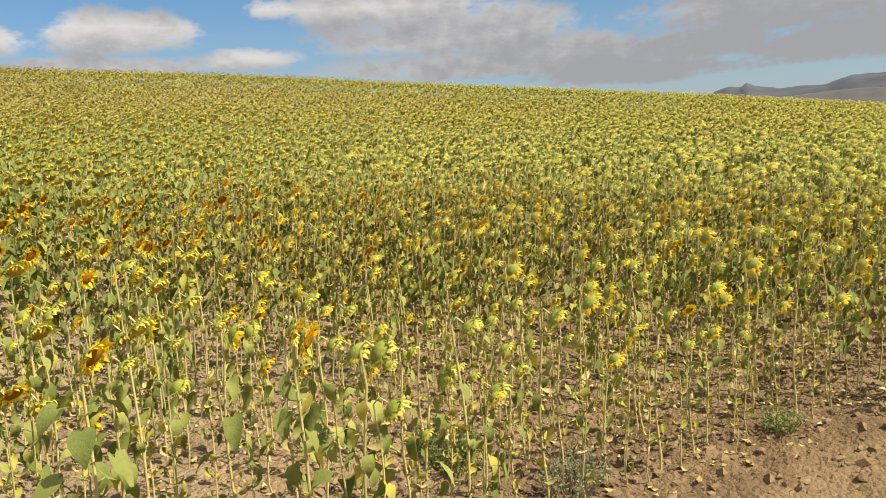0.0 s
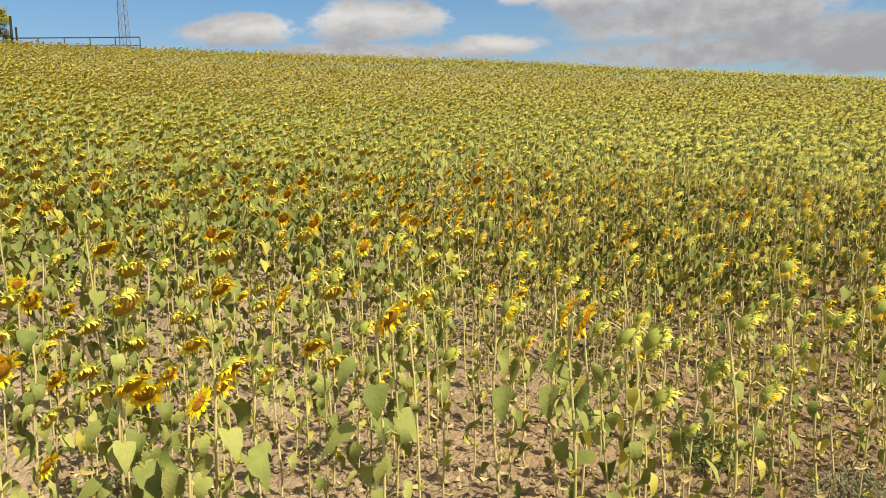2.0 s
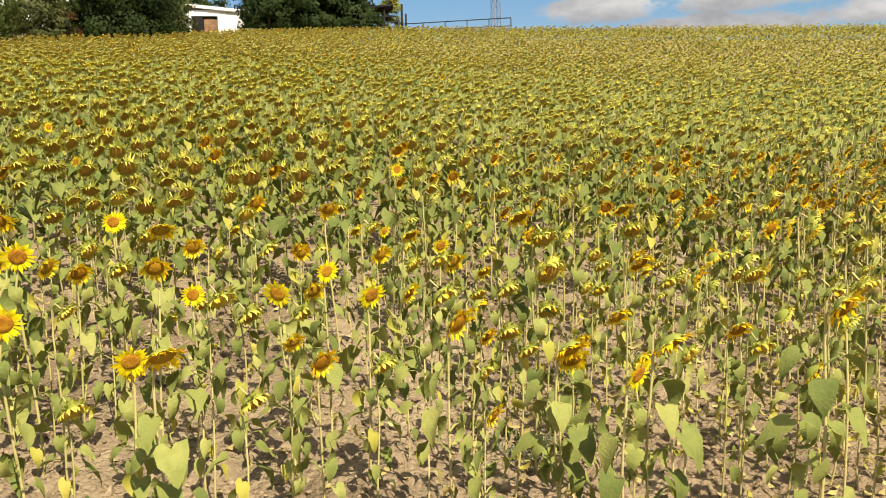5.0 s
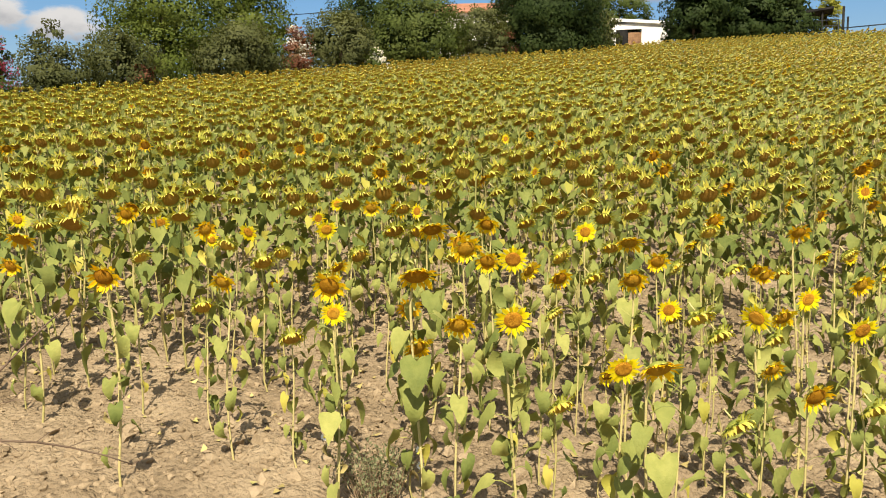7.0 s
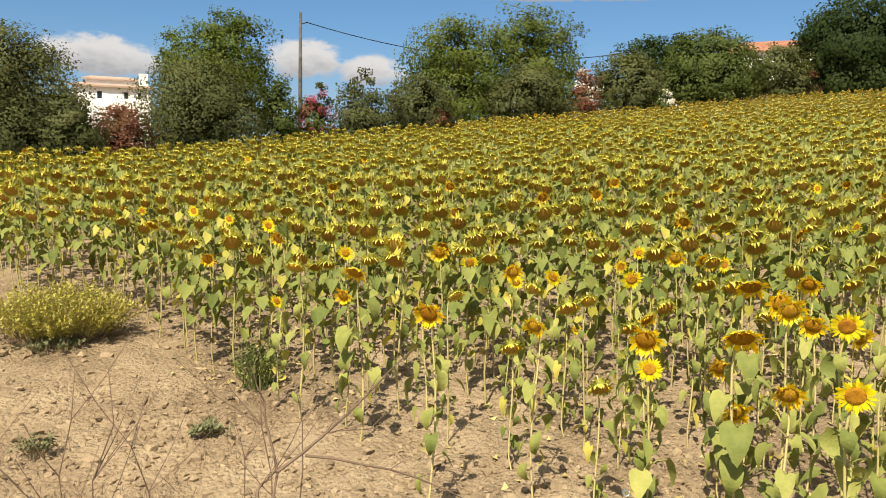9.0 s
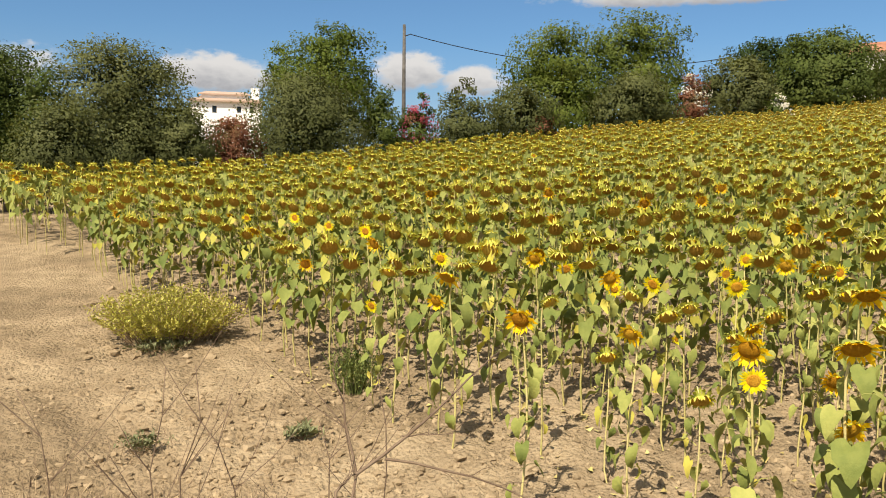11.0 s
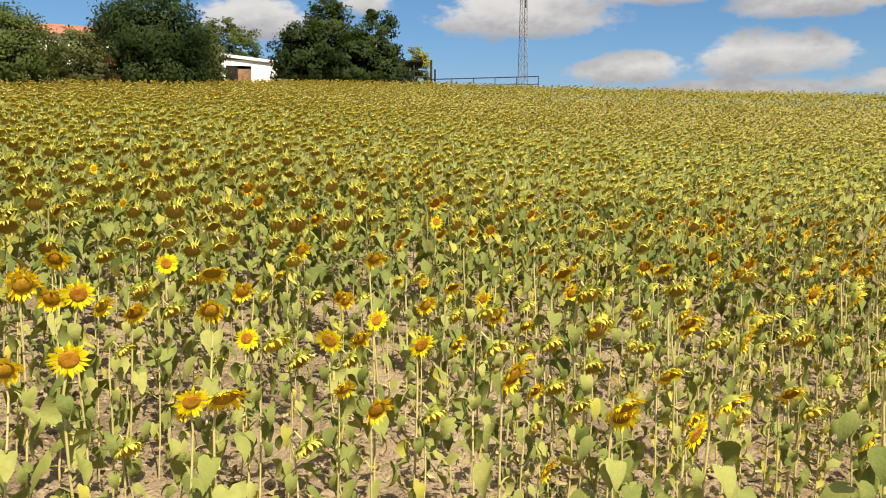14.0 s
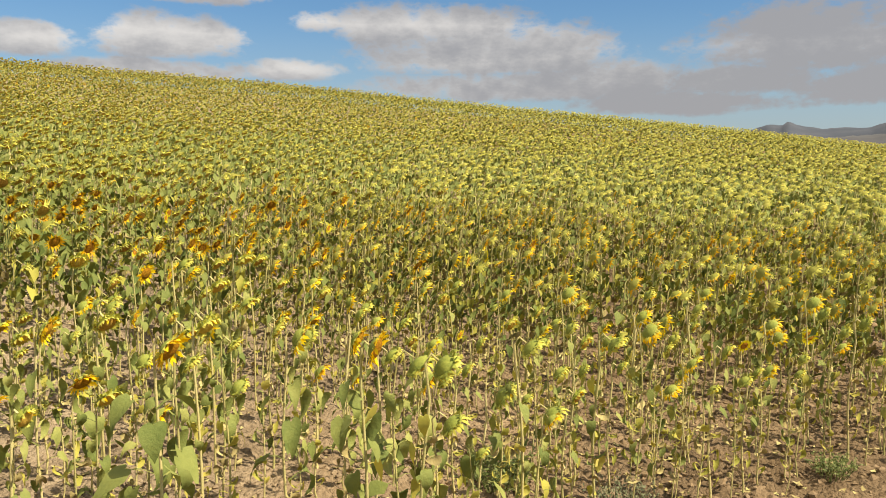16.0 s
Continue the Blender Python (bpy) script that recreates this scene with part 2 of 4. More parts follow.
def part(name, verts, faces, mats, parent, label="", index=None, smooth=False):
    """One mesh object under a thing or a part."""
    ob = new(name, mesh_of(name, verts, faces, mats, index, smooth))
    ob.parent = parent
    if label:
        tagged(ob, label)
    return ob


def thing(name, place, label, category, group="", kind=""):
    ob = new(name)
    ob.empty_display_size = 0.1
    ob.matrix_basis = place
    return tagged(ob, label, category, group, kind)


turns = np.radians(np.concatenate([np.arange(-45, 135, 0.34), np.arange(135, 315, 4.0)]))
rings = [0.0]
step = 1.0
while step < 4600:
    rings.append(step)
    step *= 1.04 if step < 3 else (1.0075 if step < 11 else (1.02 if step < 45 else (1.05 if step < 300 else 1.25)))
RR, TT = np.meshgrid(np.array(rings[1:]), turns, indexing="ij")
GX, GY = -RR * np.sin(TT), RR * np.cos(TT)
GZ = land(GX, GY)
near = (RR < 22) & (TT < radians(135))
for i, j in np.argwhere(near):
    GZ[i, j] += ruffle(GX[i, j], GY[i, j]) * min(1.0, (22 - RR[i, j]) / 6)
n_t = len(turns)
verts = [(0, 0, float(land(0, 0.01)))] + list(zip(GX.ravel().tolist(), GY.ravel().tolist(), GZ.ravel().tolist()))
faces = [(0, 1 + j, 1 + (j + 1) % n_t) for j in range(n_t)]
for i in range(len(rings) - 2):
    a, b = 1 + i * n_t, 1 + (i + 1) * n_t
    faces += [(a + j, b + j, b + (j + 1) % n_t, a + (j + 1) % n_t) for j in range(n_t)]
ground = new("ground", mesh_of("ground", verts, faces, [M["soil"]], smooth=True))
tagged(ground, "dry crumbly tan soil of a sloping field", "ground", kind="structure")

# ---- sunflowers ----


def tube(points, radii, sides):
    """A tapered round stalk through points."""
    V, F = [], []
    for i, (p, r) in enumerate(zip(points, radii)):
        t = (points[min(i + 1, len(points) - 1)] - points[max(i - 1, 0)]).normalized()
        a = t.orthogonal().normalized() if abs(t.z) < 0.95 else Vector((1, 0, 0))
        a = (a - t * a.dot(t)).normalized()
        b = t.cross(a)
        for k in range(sides):
            w = 2 * math.pi * k / sides
            V.append(p + (a * math.cos(w) + b * math.sin(w)) * r)
        if i:
            o = (i - 1) * sides
            F += [(o + k, o + (k + 1) % sides, o + sides + (k + 1) % sides, o + sides + k) for k in range(sides)]
    F.append(tuple(range(len(V) - sides, len(V))))
    return V, F


LEAF_OUTLINE = [(-0.10, 0.16), (-0.08, 0.34), (0.10, 0.46), (0.34, 0.43), (0.60, 0.29), (0.82, 0.13)]


def leaf_shape(rng, size, lod, droop, shrunk=False):
    """A heart-shaped blade on a short stalk; it grows along +X from the origin and hangs."""
    V, F = [], []
    reach = size * rng.uniform(0.5, 0.8)
    fall = radians(droop)
    up = 0.35 * reach
    tip = Vector((reach * 0.95, 0, up))
    w = 0.006 if lod == 0 else 0.008
    if lod < 2:
        mid = Vector((reach * 0.5, 0, up * 0.9))
        V += [Vector((0, -w, 0)), Vector((0, w, 0)), mid + Vector((0, -w, 0)), mid + Vector((0, w, 0)), tip + Vector((0, -w * 0.6, 0)), tip + Vector((0, w * 0.6, 0))]
        F += [(0, 2, 3, 1), (2, 4, 5, 3)]
    cup, twist = rng.uniform(0.05, 0.5), rng.uniform(-0.75, 0.75)
    curl = rng.uniform(0.1, 1.3)
    wavy, phase = rng.uniform(0.03, 0.09), rng.uniform(0, 6.28)
    slim, lop = rng.uniform(0.62, 0.95), rng.uniform(0.7, 1.2)
    if shrunk:
        cup, curl = rng.uniform(0.7, 1.1), rng.uniform(0.8, 1.6)

    def place(s, v):
        bend = fall + curl * s
        x, z = math.cos(bend) * s, -math.sin(bend) * s
        lift = abs(v) * cup
        y = v * math.cos(twist) * 0.98
        return tip + size * Vector((x + lift * math.sin(bend), y, z + lift * math.cos(bend) + v * math.sin(twist) + (wavy * math.sin(9 * s + 7 * v + phase) if lod == 0 else 0)))

    if lod == 0:
        o = len(V)
        for s, h in LEAF_OUTLINE:
            V += [place(s, h * slim), place(max(0.0, s), 0), place(s, -h * slim * lop)]
        V.append(place(1.02, 0))
        for i in range(len(LEAF_OUTLINE) - 1):
            a, b = o + 3 * i, o + 3 * i + 3
            F += [(a, b, b + 1, a + 1), (a + 1, b + 1, b + 2, a + 2)]
        a = o + 3 * (len(LEAF_OUTLINE) - 1)
        F += [(a, len(V) - 1, a + 1), (a + 1, len(V) - 1, a + 2)]
    else:
        o = len(V)
        V += [place(0, 0), place(-0.04, 0.36), place(0.42, 0.4), place(1.0, 0), place(0.42, -0.4), place(-0.04, -0.36)] if lod == 1 else [place(0, 0), place(0.2, 0.47), place(1.0, 0), place(0.2, -0.47)]
        F += [(o, o + 1, o + 2, o + 3), (o, o + 3, o + 4, o + 5)] if lod == 1 else [(o, o + 1, o + 2), (o, o + 2, o + 3)]
    return V, F


def head_shape(rng, kind, r, lod, joined=True):
    """A flower head that faces +Z, its stalk at -Z. Returns pieces by name: verts, faces, material."""
    out = {}
    n = (18, 9, 6, 5)[lod]
    ring = [(math.cos(2 * math.pi * k / n), math.sin(2 * math.pi * k / n)) for k in range(n)]
    full = r
    if kind == "ripe":
        r *= 0.76
    # seed disc
    V = [Vector((0, 0, r * (0.06 if kind == "fresh" else (0.36, 0.3, 0.2, 0.2)[lod])))]
    F = []
    steps = ((0.5, 0.32), (0.85, 0.16), (1.0, -0.02)) if lod == 0 else ((1.0 if lod == 1 else 0.84, 0.0),)
    if kind == "fresh":
        steps = ((0.5, 0.12), (0.85, 0.10), (1.0, -0.02)) if lod == 0 else steps
    for f_, h in steps:
        V += [Vector((c * r * f_, s * r * f_, h * r)) for c, s in ring]
    F += [(0, 1 + k, 1 + (k + 1) % n) for k in range(n)]
    for i in range(len(steps) - 1):
        a, b = 1 + i * n, 1 + (i + 1) * n
        F += [(a + k, b + k, b + (k + 1) % n, a + (k + 1) % n) for k in range(n)]
    out["disc"] = (V, F, {"fresh": "young_disc", "wilted": "wilt_disc"}.get(kind, "disc"))
    # green back
    V, F = [Vector((0, 0, (-0.62, -0.7, -0.85, -0.9)[lod] * r))], []
    for f_, h in (((0.45, -0.55), (0.9, -0.28), (1.06, 0.0)) if lod == 0 else (((1.14, 0.06) if lod == 1 else (1.18, 0.1)),)):
        V += [Vector((c * r * f_, s * r * f_, h * r)) for c, s in ring]
    F += [(0, 1 + (k + 1) % n, 1 + k) for k in range(n)]
    for i in range((len(V) - 1) // n - 1):
        a, b = 1 + i * n, 1 + (i + 1) * n
        F += [(a + k, a + (k + 1) % n, b + (k + 1) % n, b + k) for k in range(n)]
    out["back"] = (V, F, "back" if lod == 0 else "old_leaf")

    def strips(count, root, length, width, lift, sag, wander, missing, z0=0.0, alone=True, upper=False, crest=0.0):
        V, F, last = [], [], None
        for k in range(count):
            if rng.random() < missing:
                continue
            a = 2 * math.pi * (k + rng.uniform(-0.3, 0.3)) / count
            c, s = math.cos(a), math.sin(a)
            if upper and c > -0.1:
                continue
            ll, ww = length * rng.uniform(0.75, 1.15), width * rng.uniform(0.75, 1.15)
            e0 = lift + rng.uniform(-wander, wander)
            if crest:
                ll *= 0.6 + 0.55 * (0.5 - 0.5 * c) ** 0.8
                e0 += crest * (-c)
            e1 = e0 + sag + rng.uniform(-wander, wander)
            x0, h0 = root, z0
            x1, h1 = x0 + math.cos(e0) * ll * 0.55, h0 + math.sin(e0) * ll * 0.55
            x2, h2 = x1 + math.cos(e1) * ll * 0.45, h1 + math.sin(e1) * ll * 0.45
            skew = rng.uniform(-1, 1) * wander * ww
            o = len(V)

            def at(x, h, side):
                return Vector((c * x - s * side, s * x + c * side, h))

            if lod == 0:
                V.extend([at(x0, h0, -ww * 0.3), at(x0, h0, ww * 0.3), at(x1, h1, -ww * 0.5 + skew), at(x1, h1 - 0.1 * ww, ww * 0.5 + skew), at(x2, h2, skew * 2)])
                F.extend([(o, o + 2, o + 3, o + 1), (o + 2, o + 4, o + 3)])
                if last is not None and (joined or alone):
                    F.append((last, o, last + 1))
                last = o
            else:
                V.extend([at(x0, h0, -ww * 0.5), at(x0, h0, ww * 0.5), at(x2, h2, skew)])
                F.append((o, o + 2, o + 1))
        return V, F

    few = (1.0, 0.8, 0.45, 0.3)[lod]
    wide = (1.0, 1.15, 1.8, 2.6)[lod]
    if kind == "fresh":
        out["petals"] = (*strips(int(26 * few), r * 0.92, r * 1.12, r * 0.42 * wide, 0.18, -0.15, 0.22, 0.04, alone=False), "petal")
        if lod < 2:
            out["bracts"] = (*strips(int(18 * few), r, r * 0.5, r * 0.36 * wide, -0.3, 0.2, 0.3, 0.1, -0.1 * r), "bract")
    elif kind == "wilted":
        out["petals"] = (*strips(int(27 * few), r * 0.93, r * 1.05, r * 0.38 * wide, 0.35, 0.3, 0.5, 0.06, alone=False), "wilted")
        out["bracts"] = (*strips(int(18 * few), r, r * 0.62, r * 0.36 * wide, 0.15, 0.5, 0.4, 0.1, -0.1 * r), "bract")
    else:
        V, F = strips(int(26 * few), r * 0.98, full * (0.62 if lod == 0 else 0.8), full * (0.24, 0.24, 0.32, 0.4)[lod] * (1.0 if lod < 2 else 1.3), 0.5, 0.7, 0.35, 0.06, -0.05 * r, crest=0.2)
        V2, F2 = strips(int(26 * few), r * 0.95, full * (0.6 if lod == 0 else 0.76), full * (0.28, 0.32, 0.46, 0.55)[lod], -0.1, 0.75, 0.35, 0.1, -0.12 * r, crest=-0.5)
        if lod < 3:
            F += [tuple(i + len(V) for i in f_) for f_ in F2]
            V += V2
        out["bracts"] = (V, F, "bract")
        if lod == 0:
            out["petals"] = (*strips(14, r * 0.9, r * 0.6, r * 0.26, 0.9, 0.5, 0.5, 0.45, alone=False, upper=True), "wilted")
    return out


def plant_pieces(rng, kind, lod, height, dry, size=1.0, joined=True):
    """All pieces of one sunflower that faces +X: name, verts, faces, material, and the head's pieces apart."""
    pieces = []
    droop = radians({"fresh": rng.uniform(2, 28), "wilted": rng.uniform(14, 54), "ripe": rng.uniform(24, 60) if lod < 2 else rng.uniform(34, 66)}[kind])
    r = size * {"fresh": rng.uniform(0.034, 0.041), "wilted": rng.uniform(0.041, 0.052) * (1.0, 1.05, 1.15, 1.25)[lod], "ripe": rng.uniform(0.063, 0.082) * (1.0, 1.08, 1.18, 1.28)[lod] * (1.0 - 0.18 * dry)}[kind]
    lean = Vector((rng.uniform(-0.05, 0.05), rng.uniform(-0.05, 0.05), 0)) * (height if joined else 0.0)
    way = Vector((math.cos(droop), 0, -math.sin(droop)))
    neck = r * (0.75 + 0.5 * math.sin(droop)) + 0.012
    top = Vector((-neck, 0, height + r * (0.9 * math.sin(droop) - 0.35))) + lean
    end = Vector((-r * 0.55 * math.cos(droop), 0, height + r * 0.5 * math.sin(droop))) + lean
    count = (7, 3, 1, 0)[lod]
    base = Vector((-neck, 0, -0.04))
    path = [base]
    for i in range(1, count + 1):
        s = i / (count + 1)
        wob = Vector((math.sin(5 * s + height * 40), math.cos(4 * s + height * 31), 0)) * 0.02
        path.append(base.lerp(top, s) + wob)
    hump = top.lerp(end, 0.42) + Vector((0, 0, 0.012 + 0.03 * math.sin(droop)))
    path += [top, hump, end] if lod < 2 else [end]
    thick = rng.uniform(0.0055, 0.0084) * (1.0, 1.1, 1.2, 1.3)[lod]
    radii = [thick * (1.0 - 0.35 * i / len(path)) for i in range(len(path))]
    if lod < 3:
        pieces.append(("stem", *tube(path, radii, (6, 4, 3)[lod]), "stem"))
    else:
        side = Vector((0, 0.014, 0))
        pieces.append(("stem", [base.lerp(top, 0.3) - side, base.lerp(top, 0.3) + side, top], [(0, 1, 2)], "stem"))
    n_leaf = (rng.randint(12, 14), rng.randint(14, 16), rng.randint(10, 11), 5)[lod]
    if dry > 0.5:
        n_leaf += (1, 2, 0, 0)[lod]
    for i in range(n_leaf):
        s = (0.14, 0.3, 0.42, 0.48)[lod] + (0.72, 0.54, 0.42, 0.36)[lod] * ((i + rng.uniform(0.1, 0.9)) / n_leaf) ** (0.75, 0.6, 0.6, 0.6)[lod]
        state = "leaf"
        if rng.random() < 0.06 + (0.45 if s < 0.4 else 0.0) + 0.55 * dry:
            state = "old_leaf" if rng.random() < 0.45 else "dead_leaf"
        if state == "leaf" and rng.random() < (0.0, 0.2, 0.22, 0.24)[lod]:
            state = "old_leaf"
        big = size * {"leaf": rng.uniform(0.09, 0.142) if lod else rng.uniform(0.08, 0.145), "old_leaf": rng.uniform(0.08, 0.12), "dead_leaf": rng.uniform(0.055, 0.095)}[state] * (1.15 - 0.8 * abs(s - 0.6)) * (1.0 - 0.25 * dry) * (1.0, 1.05, 1.3, 1.6)[lod]
        spun = i * 2.4 + rng.uniform(-0.6, 0.6)
        V, F = leaf_shape(rng, big, lod, (rng.uniform(14, 66) + 8 * math.cos(spun) if lod == 0 else rng.uniform(-6, 26) + 22 * math.cos(spun + 0.38)) + {"leaf": 0, "old_leaf": 22, "dead_leaf": 40}[state] + 16 * dry, state == "dead_leaf")
        turn_ = Matrix.Rotation(spun, 3, "Z")
        root = base.lerp(top, s)
        pieces.append(("leaf", [turn_ @ v + root for v in V], F, state))
    spin = Matrix((Vector((-way.z, 0, way.x)) * -1, Vector((0, 1, 0)), way)).transposed()
    centre = end + way * (r * 0.6)
    head = {}
    for name, (V, F, m) in head_shape(rng, kind, r, lod, joined).items():
        head[name] = ([spin @ v + centre for v in V], F, m)
    return pieces, head


KIND_LABEL = {"fresh": "sunflower in full yellow bloom on a pale dry stalk", "wilted": "sunflower with wilting orange petals and drooping head",
              "ripe": "ripe sunflower with brown hanging head and yellow bracts"}


def sunflower(rng, kind, height, dry, size=1.0, single=False):
    """A near sunflower with its stem, leaves and flower head as parts; single: each petal by itself."""
    ob = thing("sunflower", Matrix(), KIND_LABEL[kind], "sunflower", "sunflowers of the field")
    pieces, head = plant_pieces(rng, kind, 0, height, dry, size, not single)
    for name, V, F, m in pieces:
        label = {"old_leaf": "yellowing leaf", "dead_leaf": "brown withered leaf"}.get(m, "")
        part(name, V, F, [M[m]], ob, label, smooth=True)
    top = part("flower_head", *head["back"][:2], [M["back"]], ob, "green back of the flower head", smooth=True)
    part("seed_disc", *head["disc"][:2], [M[head["disc"][2]]], top, smooth=True)
    for name, alone in (("petals", "petal"), ("bracts", "bract")):
        V, F, m = head.get(name, ([], [], ""))
        if not V:
            continue
        if single and alone == "petal":
            for i in range(0, len(V), 5):
                part(alone, V[i:i + 5], [(0, 2, 3, 1), (2, 4, 3)], [M[m]], top)
        else:
            part({"petals": "corolla", "bracts": "calyx"}[name], V, F, [M[m]], top)
    return ob


# every plant of the field: x, y, distance
rng = random.Random(7)
row_way, row_side = Vector((0.812, 0.584)), Vector((-0.584, 0.812))
field = []
for a in range(0, 215):
    off = -6.0 + a * 0.58
    start = Vector((0.0, 3.75)) + row_side * off
    b = -130.0
    while b < 75.0:
        far = math.hypot(start.x + row_way.x * b, start.y + row_way.y * b)
        gap = (0.29 if start.x + row_way.x * b < -3.5 else 0.18) if far < 15 else (0.33 if far < 26 else (0.40 if far < 45 else 0.58))
        b += gap * rng.uniform(0.6, 1.4)
        p = start + row_way * b + row_side * rng.gauss(0, 0.07)
        az = math.degrees(math.atan2(-p.x, p.y))
        if not -42 < az < 127 or p.y < float(crop_edge(p.x)) or far < 3.75:
            continue
        if far < float(rim(az)) + (1.5 if az > 60 else 9.0):
            field.append((p.x, p.y, far, az))
field.sort(key=lambda p: p[2])

# heads that stand out: x, y, height over the ground
BLOOMING = [(2.35, 6.29, 0.93), (1.83, 6.17, 0.87), (0.03, 5.99, 0.96), (-1.95, 2.62, 1.02), (-3.52, 2.78, 1.06), (-3.85, 2.78, 1.12), (-3.83, 2.42, 1.08), (-4.33, 4.31, 0.95),
            (-4.58, 0.50, 1.07), (-3.98, 1.16, 1.15), (-3.58, 1.47, 1.02), (-4.14, 2.14, 1.06), (-4.82, 1.60, 1.19), (-6.81, 0.49, 1.02), (-5.35, 2.41, 1.18), (-6.9, 0.70, 0.60),
            (-6.50, 0.99, 1.06), (-7.59, 1.38, 1.03), (-7.13, 0.27, 0.92), (-7.45, -0.06, 1.01), (-5.48, 2.50, 1.15), (-5.34, 4.79, 0.80)]
BLOOMING += [(-3.28, 7.04, 0.81), (-1.31, 6.83, 0.93), (-2.27, 8.02, 0.78), (-2.13, 8.42, 0.72), (-0.28, 6.20, 0.83), (-7.99, -1.08, 1.01), (-7.12, -1.56, 0.80), (-8.53, -1.81, 1.17), (-9.70, 3.01, 0.82)]
WILTING = [(-0.60, 3.54, 1.30), (-1.04, 4.04, 1.20), (1.11, 6.34, 1.02), (1.38, 8.05, 1.05), (-3.15, 2.10, 0.97), (-1.88, 2.76, 1.12), (-5.43, 0.10, 1.04),
           (-6.62, -1.04, 0.95), (-8.99, -2.98, 1.09), (-2.30, 2.70, 1.04), (-4.69, 0.51, 1.17), (-4.42, 0.87, 1.25), (-4.20, 0.99, 1.07), (-7.57, -0.30, 1.07), (-6.18, 2.11, 1.06),
           (-4.83, 1.91, 1.05), (-5.07, 1.43, 1.20), (-5.46, 1.38, 1.23), (-5.89, 1.96, 1.14), (-5.23, 1.64, 1.07), (-5.09, 2.57, 1.15), (-4.37, 2.08, 1.15), (-5.05, 2.76, 1.03)]
WILTING += [(-4.54, 4.22, 0.99), (-3.63, 2.34, 0.90), (-2.71, 2.48, 1.13), (-2.27, 2.66, 1.05), (-3.03, 3.11, 0.88), (-2.49, 2.42, 0.79), (-3.68, 4.35, 1.25), (-2.33, 5.16, 0.97),
            (-0.77, 4.19, 1.19), (-3.58, 5.61, 1.18), (-2.55, 5.92, 1.13), (-1.27, 8.03, 0.64), (-2.39, 6.43, 1.07), (1.18, 5.38, 0.85), (-7.25, 1.57, 1.04)]
WILTING += [(-6.31, -0.95, 1.17), (-6.72, 1.61, 1.12), (-5.30, -0.51, 1.15), (-3.33, 1.46, 1.08), (-1.36, 3.15, 1.28), (-2.30, 4.02, 1.14)]
HANGING = [(0.64, 4.75, 1.17), (-1.81, 5.86, 1.29), (-8.75, 1.23, 0.98), (-3.42, 4.25, 1.16), (-2.88, 3.47, 1.17), (-0.62, 5.25, 1.08), (-0.31, 3.78, 1.21), (-7.52, -0.66, 1.15), (-6.81, -1.39, 1.11)]
MARKED = [("fresh", *p) for p in BLOOMING] + [("wilted", *p) for p in WILTING] + [("ripe", *p) for p in HANGING]


def mix_kind(r, x, y, d):
    """What state a sunflower is in, by where it stands."""
    bloom = (0.09 if x > -5.5 else 0.03) if 6 < d < 13 else 0.004
    k = r.random()
    if k < bloom:
        return "fresh"
    gold = (0.42 if x > -5.5 else 0.12) if d < 13 else 0.012
    if x > -6 and 7 < d < 17:
        gold = 0.48 if d < 13 else 0.12
    return "wilted" if k < bloom + gold else "ripe"


def dryness(x, y):
    """The eastern end of the field is drier and thinner in leaf."""
    d = math.hypot(x, y)
    k = min(1.0, max(0.0, (d - 4.5) / 3.0))
    dry = (1 - k) * max((x + 2.2) / 3.0, 0.4 * min(1.0, max(0.0, (x + 3.6) / 1.5))) + k * (x + 6.0) / 4.0
    return min(1.0, max(0.0, dry)) * min(1.0, max(0.15, (21.0 - d) / 8.0))


# near plants: things with parts, in a few builds that differ
NEAR = 300
rng = random.Random(21)
builds = {}
for kind in ("wilted", "ripe"):
    for dry in (0, 1):
        builds[kind, dry] = [(h, sunflower(rng, kind, h, float(dry))) for h in (1.0, 1.12, 1.22, 0.9)]
unused = {id(ob): ob for v in builds.values() for _, ob in v}


def plant_at(ob, x, y, yaw, grow):
    m = Matrix.Translation(on_ground(x, y)) @ Matrix.Rotation(yaw, 4, "Z") @ Matrix.Diagonal((grow, grow, grow, 1))
    if id(ob) in unused:
        del unused[id(ob)]
        ob.matrix_basis = m
        return ob
    return copy_thing(ob, m @ Matrix.Diagonal((*[1 / k for k in ob.scale], 1)))


close = {kind: [(h, sunflower(rng, kind, h, dry, single=True)) for h in (1.0, 1.08, 1.15) for dry in (0.0, 0.9)] for kind in ("fresh", "wilted", "ripe")}
for v in close.values():
    for _, ob in v:
        unused[id(ob)] = ob


def head_centre(ob):
    """The middle of a sunflower's seed disc, in the plant's own axes."""
    disc = next(o for o in ob.children_recursive if o.name.startswith("seed_disc"))
    return sum((v.co for v in disc.data.vertices), Vector()) / len(disc.data.vertices)


centres = {id(ob): head_centre(ob) for v in close.values() for _, ob in v}
for i, (kind, x, y, h) in enumerate(MARKED):
    size, ob = close[kind][(i % 3) * 2 + int(dryness(x, y) > 0.5)]
    mid, yaw = centres[id(ob)], rng.gauss(-1.5, 0.2) if x > 1.5 and kind == "fresh" else rng.gauss(-0.3 if x < -2.5 else -0.05, 0.22)
    away_ = Matrix.Rotation(yaw, 2) @ Vector((mid.x, mid.y)) * (h / mid.z)
    plant_at(ob, x - away_.x, y - away_.y, yaw, h / mid.z)
marked_at = np.array([(x, y) for _, x, y, _ in MARKED])
field = [p for p in field if p[2] > 11 or np.min(np.hypot(marked_at[:, 0] - p[0], marked_at[:, 1] - p[1])) > 0.2]
near_plants = [p for p in field if p[3] > -32][:NEAR - len(MARKED)]
taken = set(id(p) for p in near_plants)
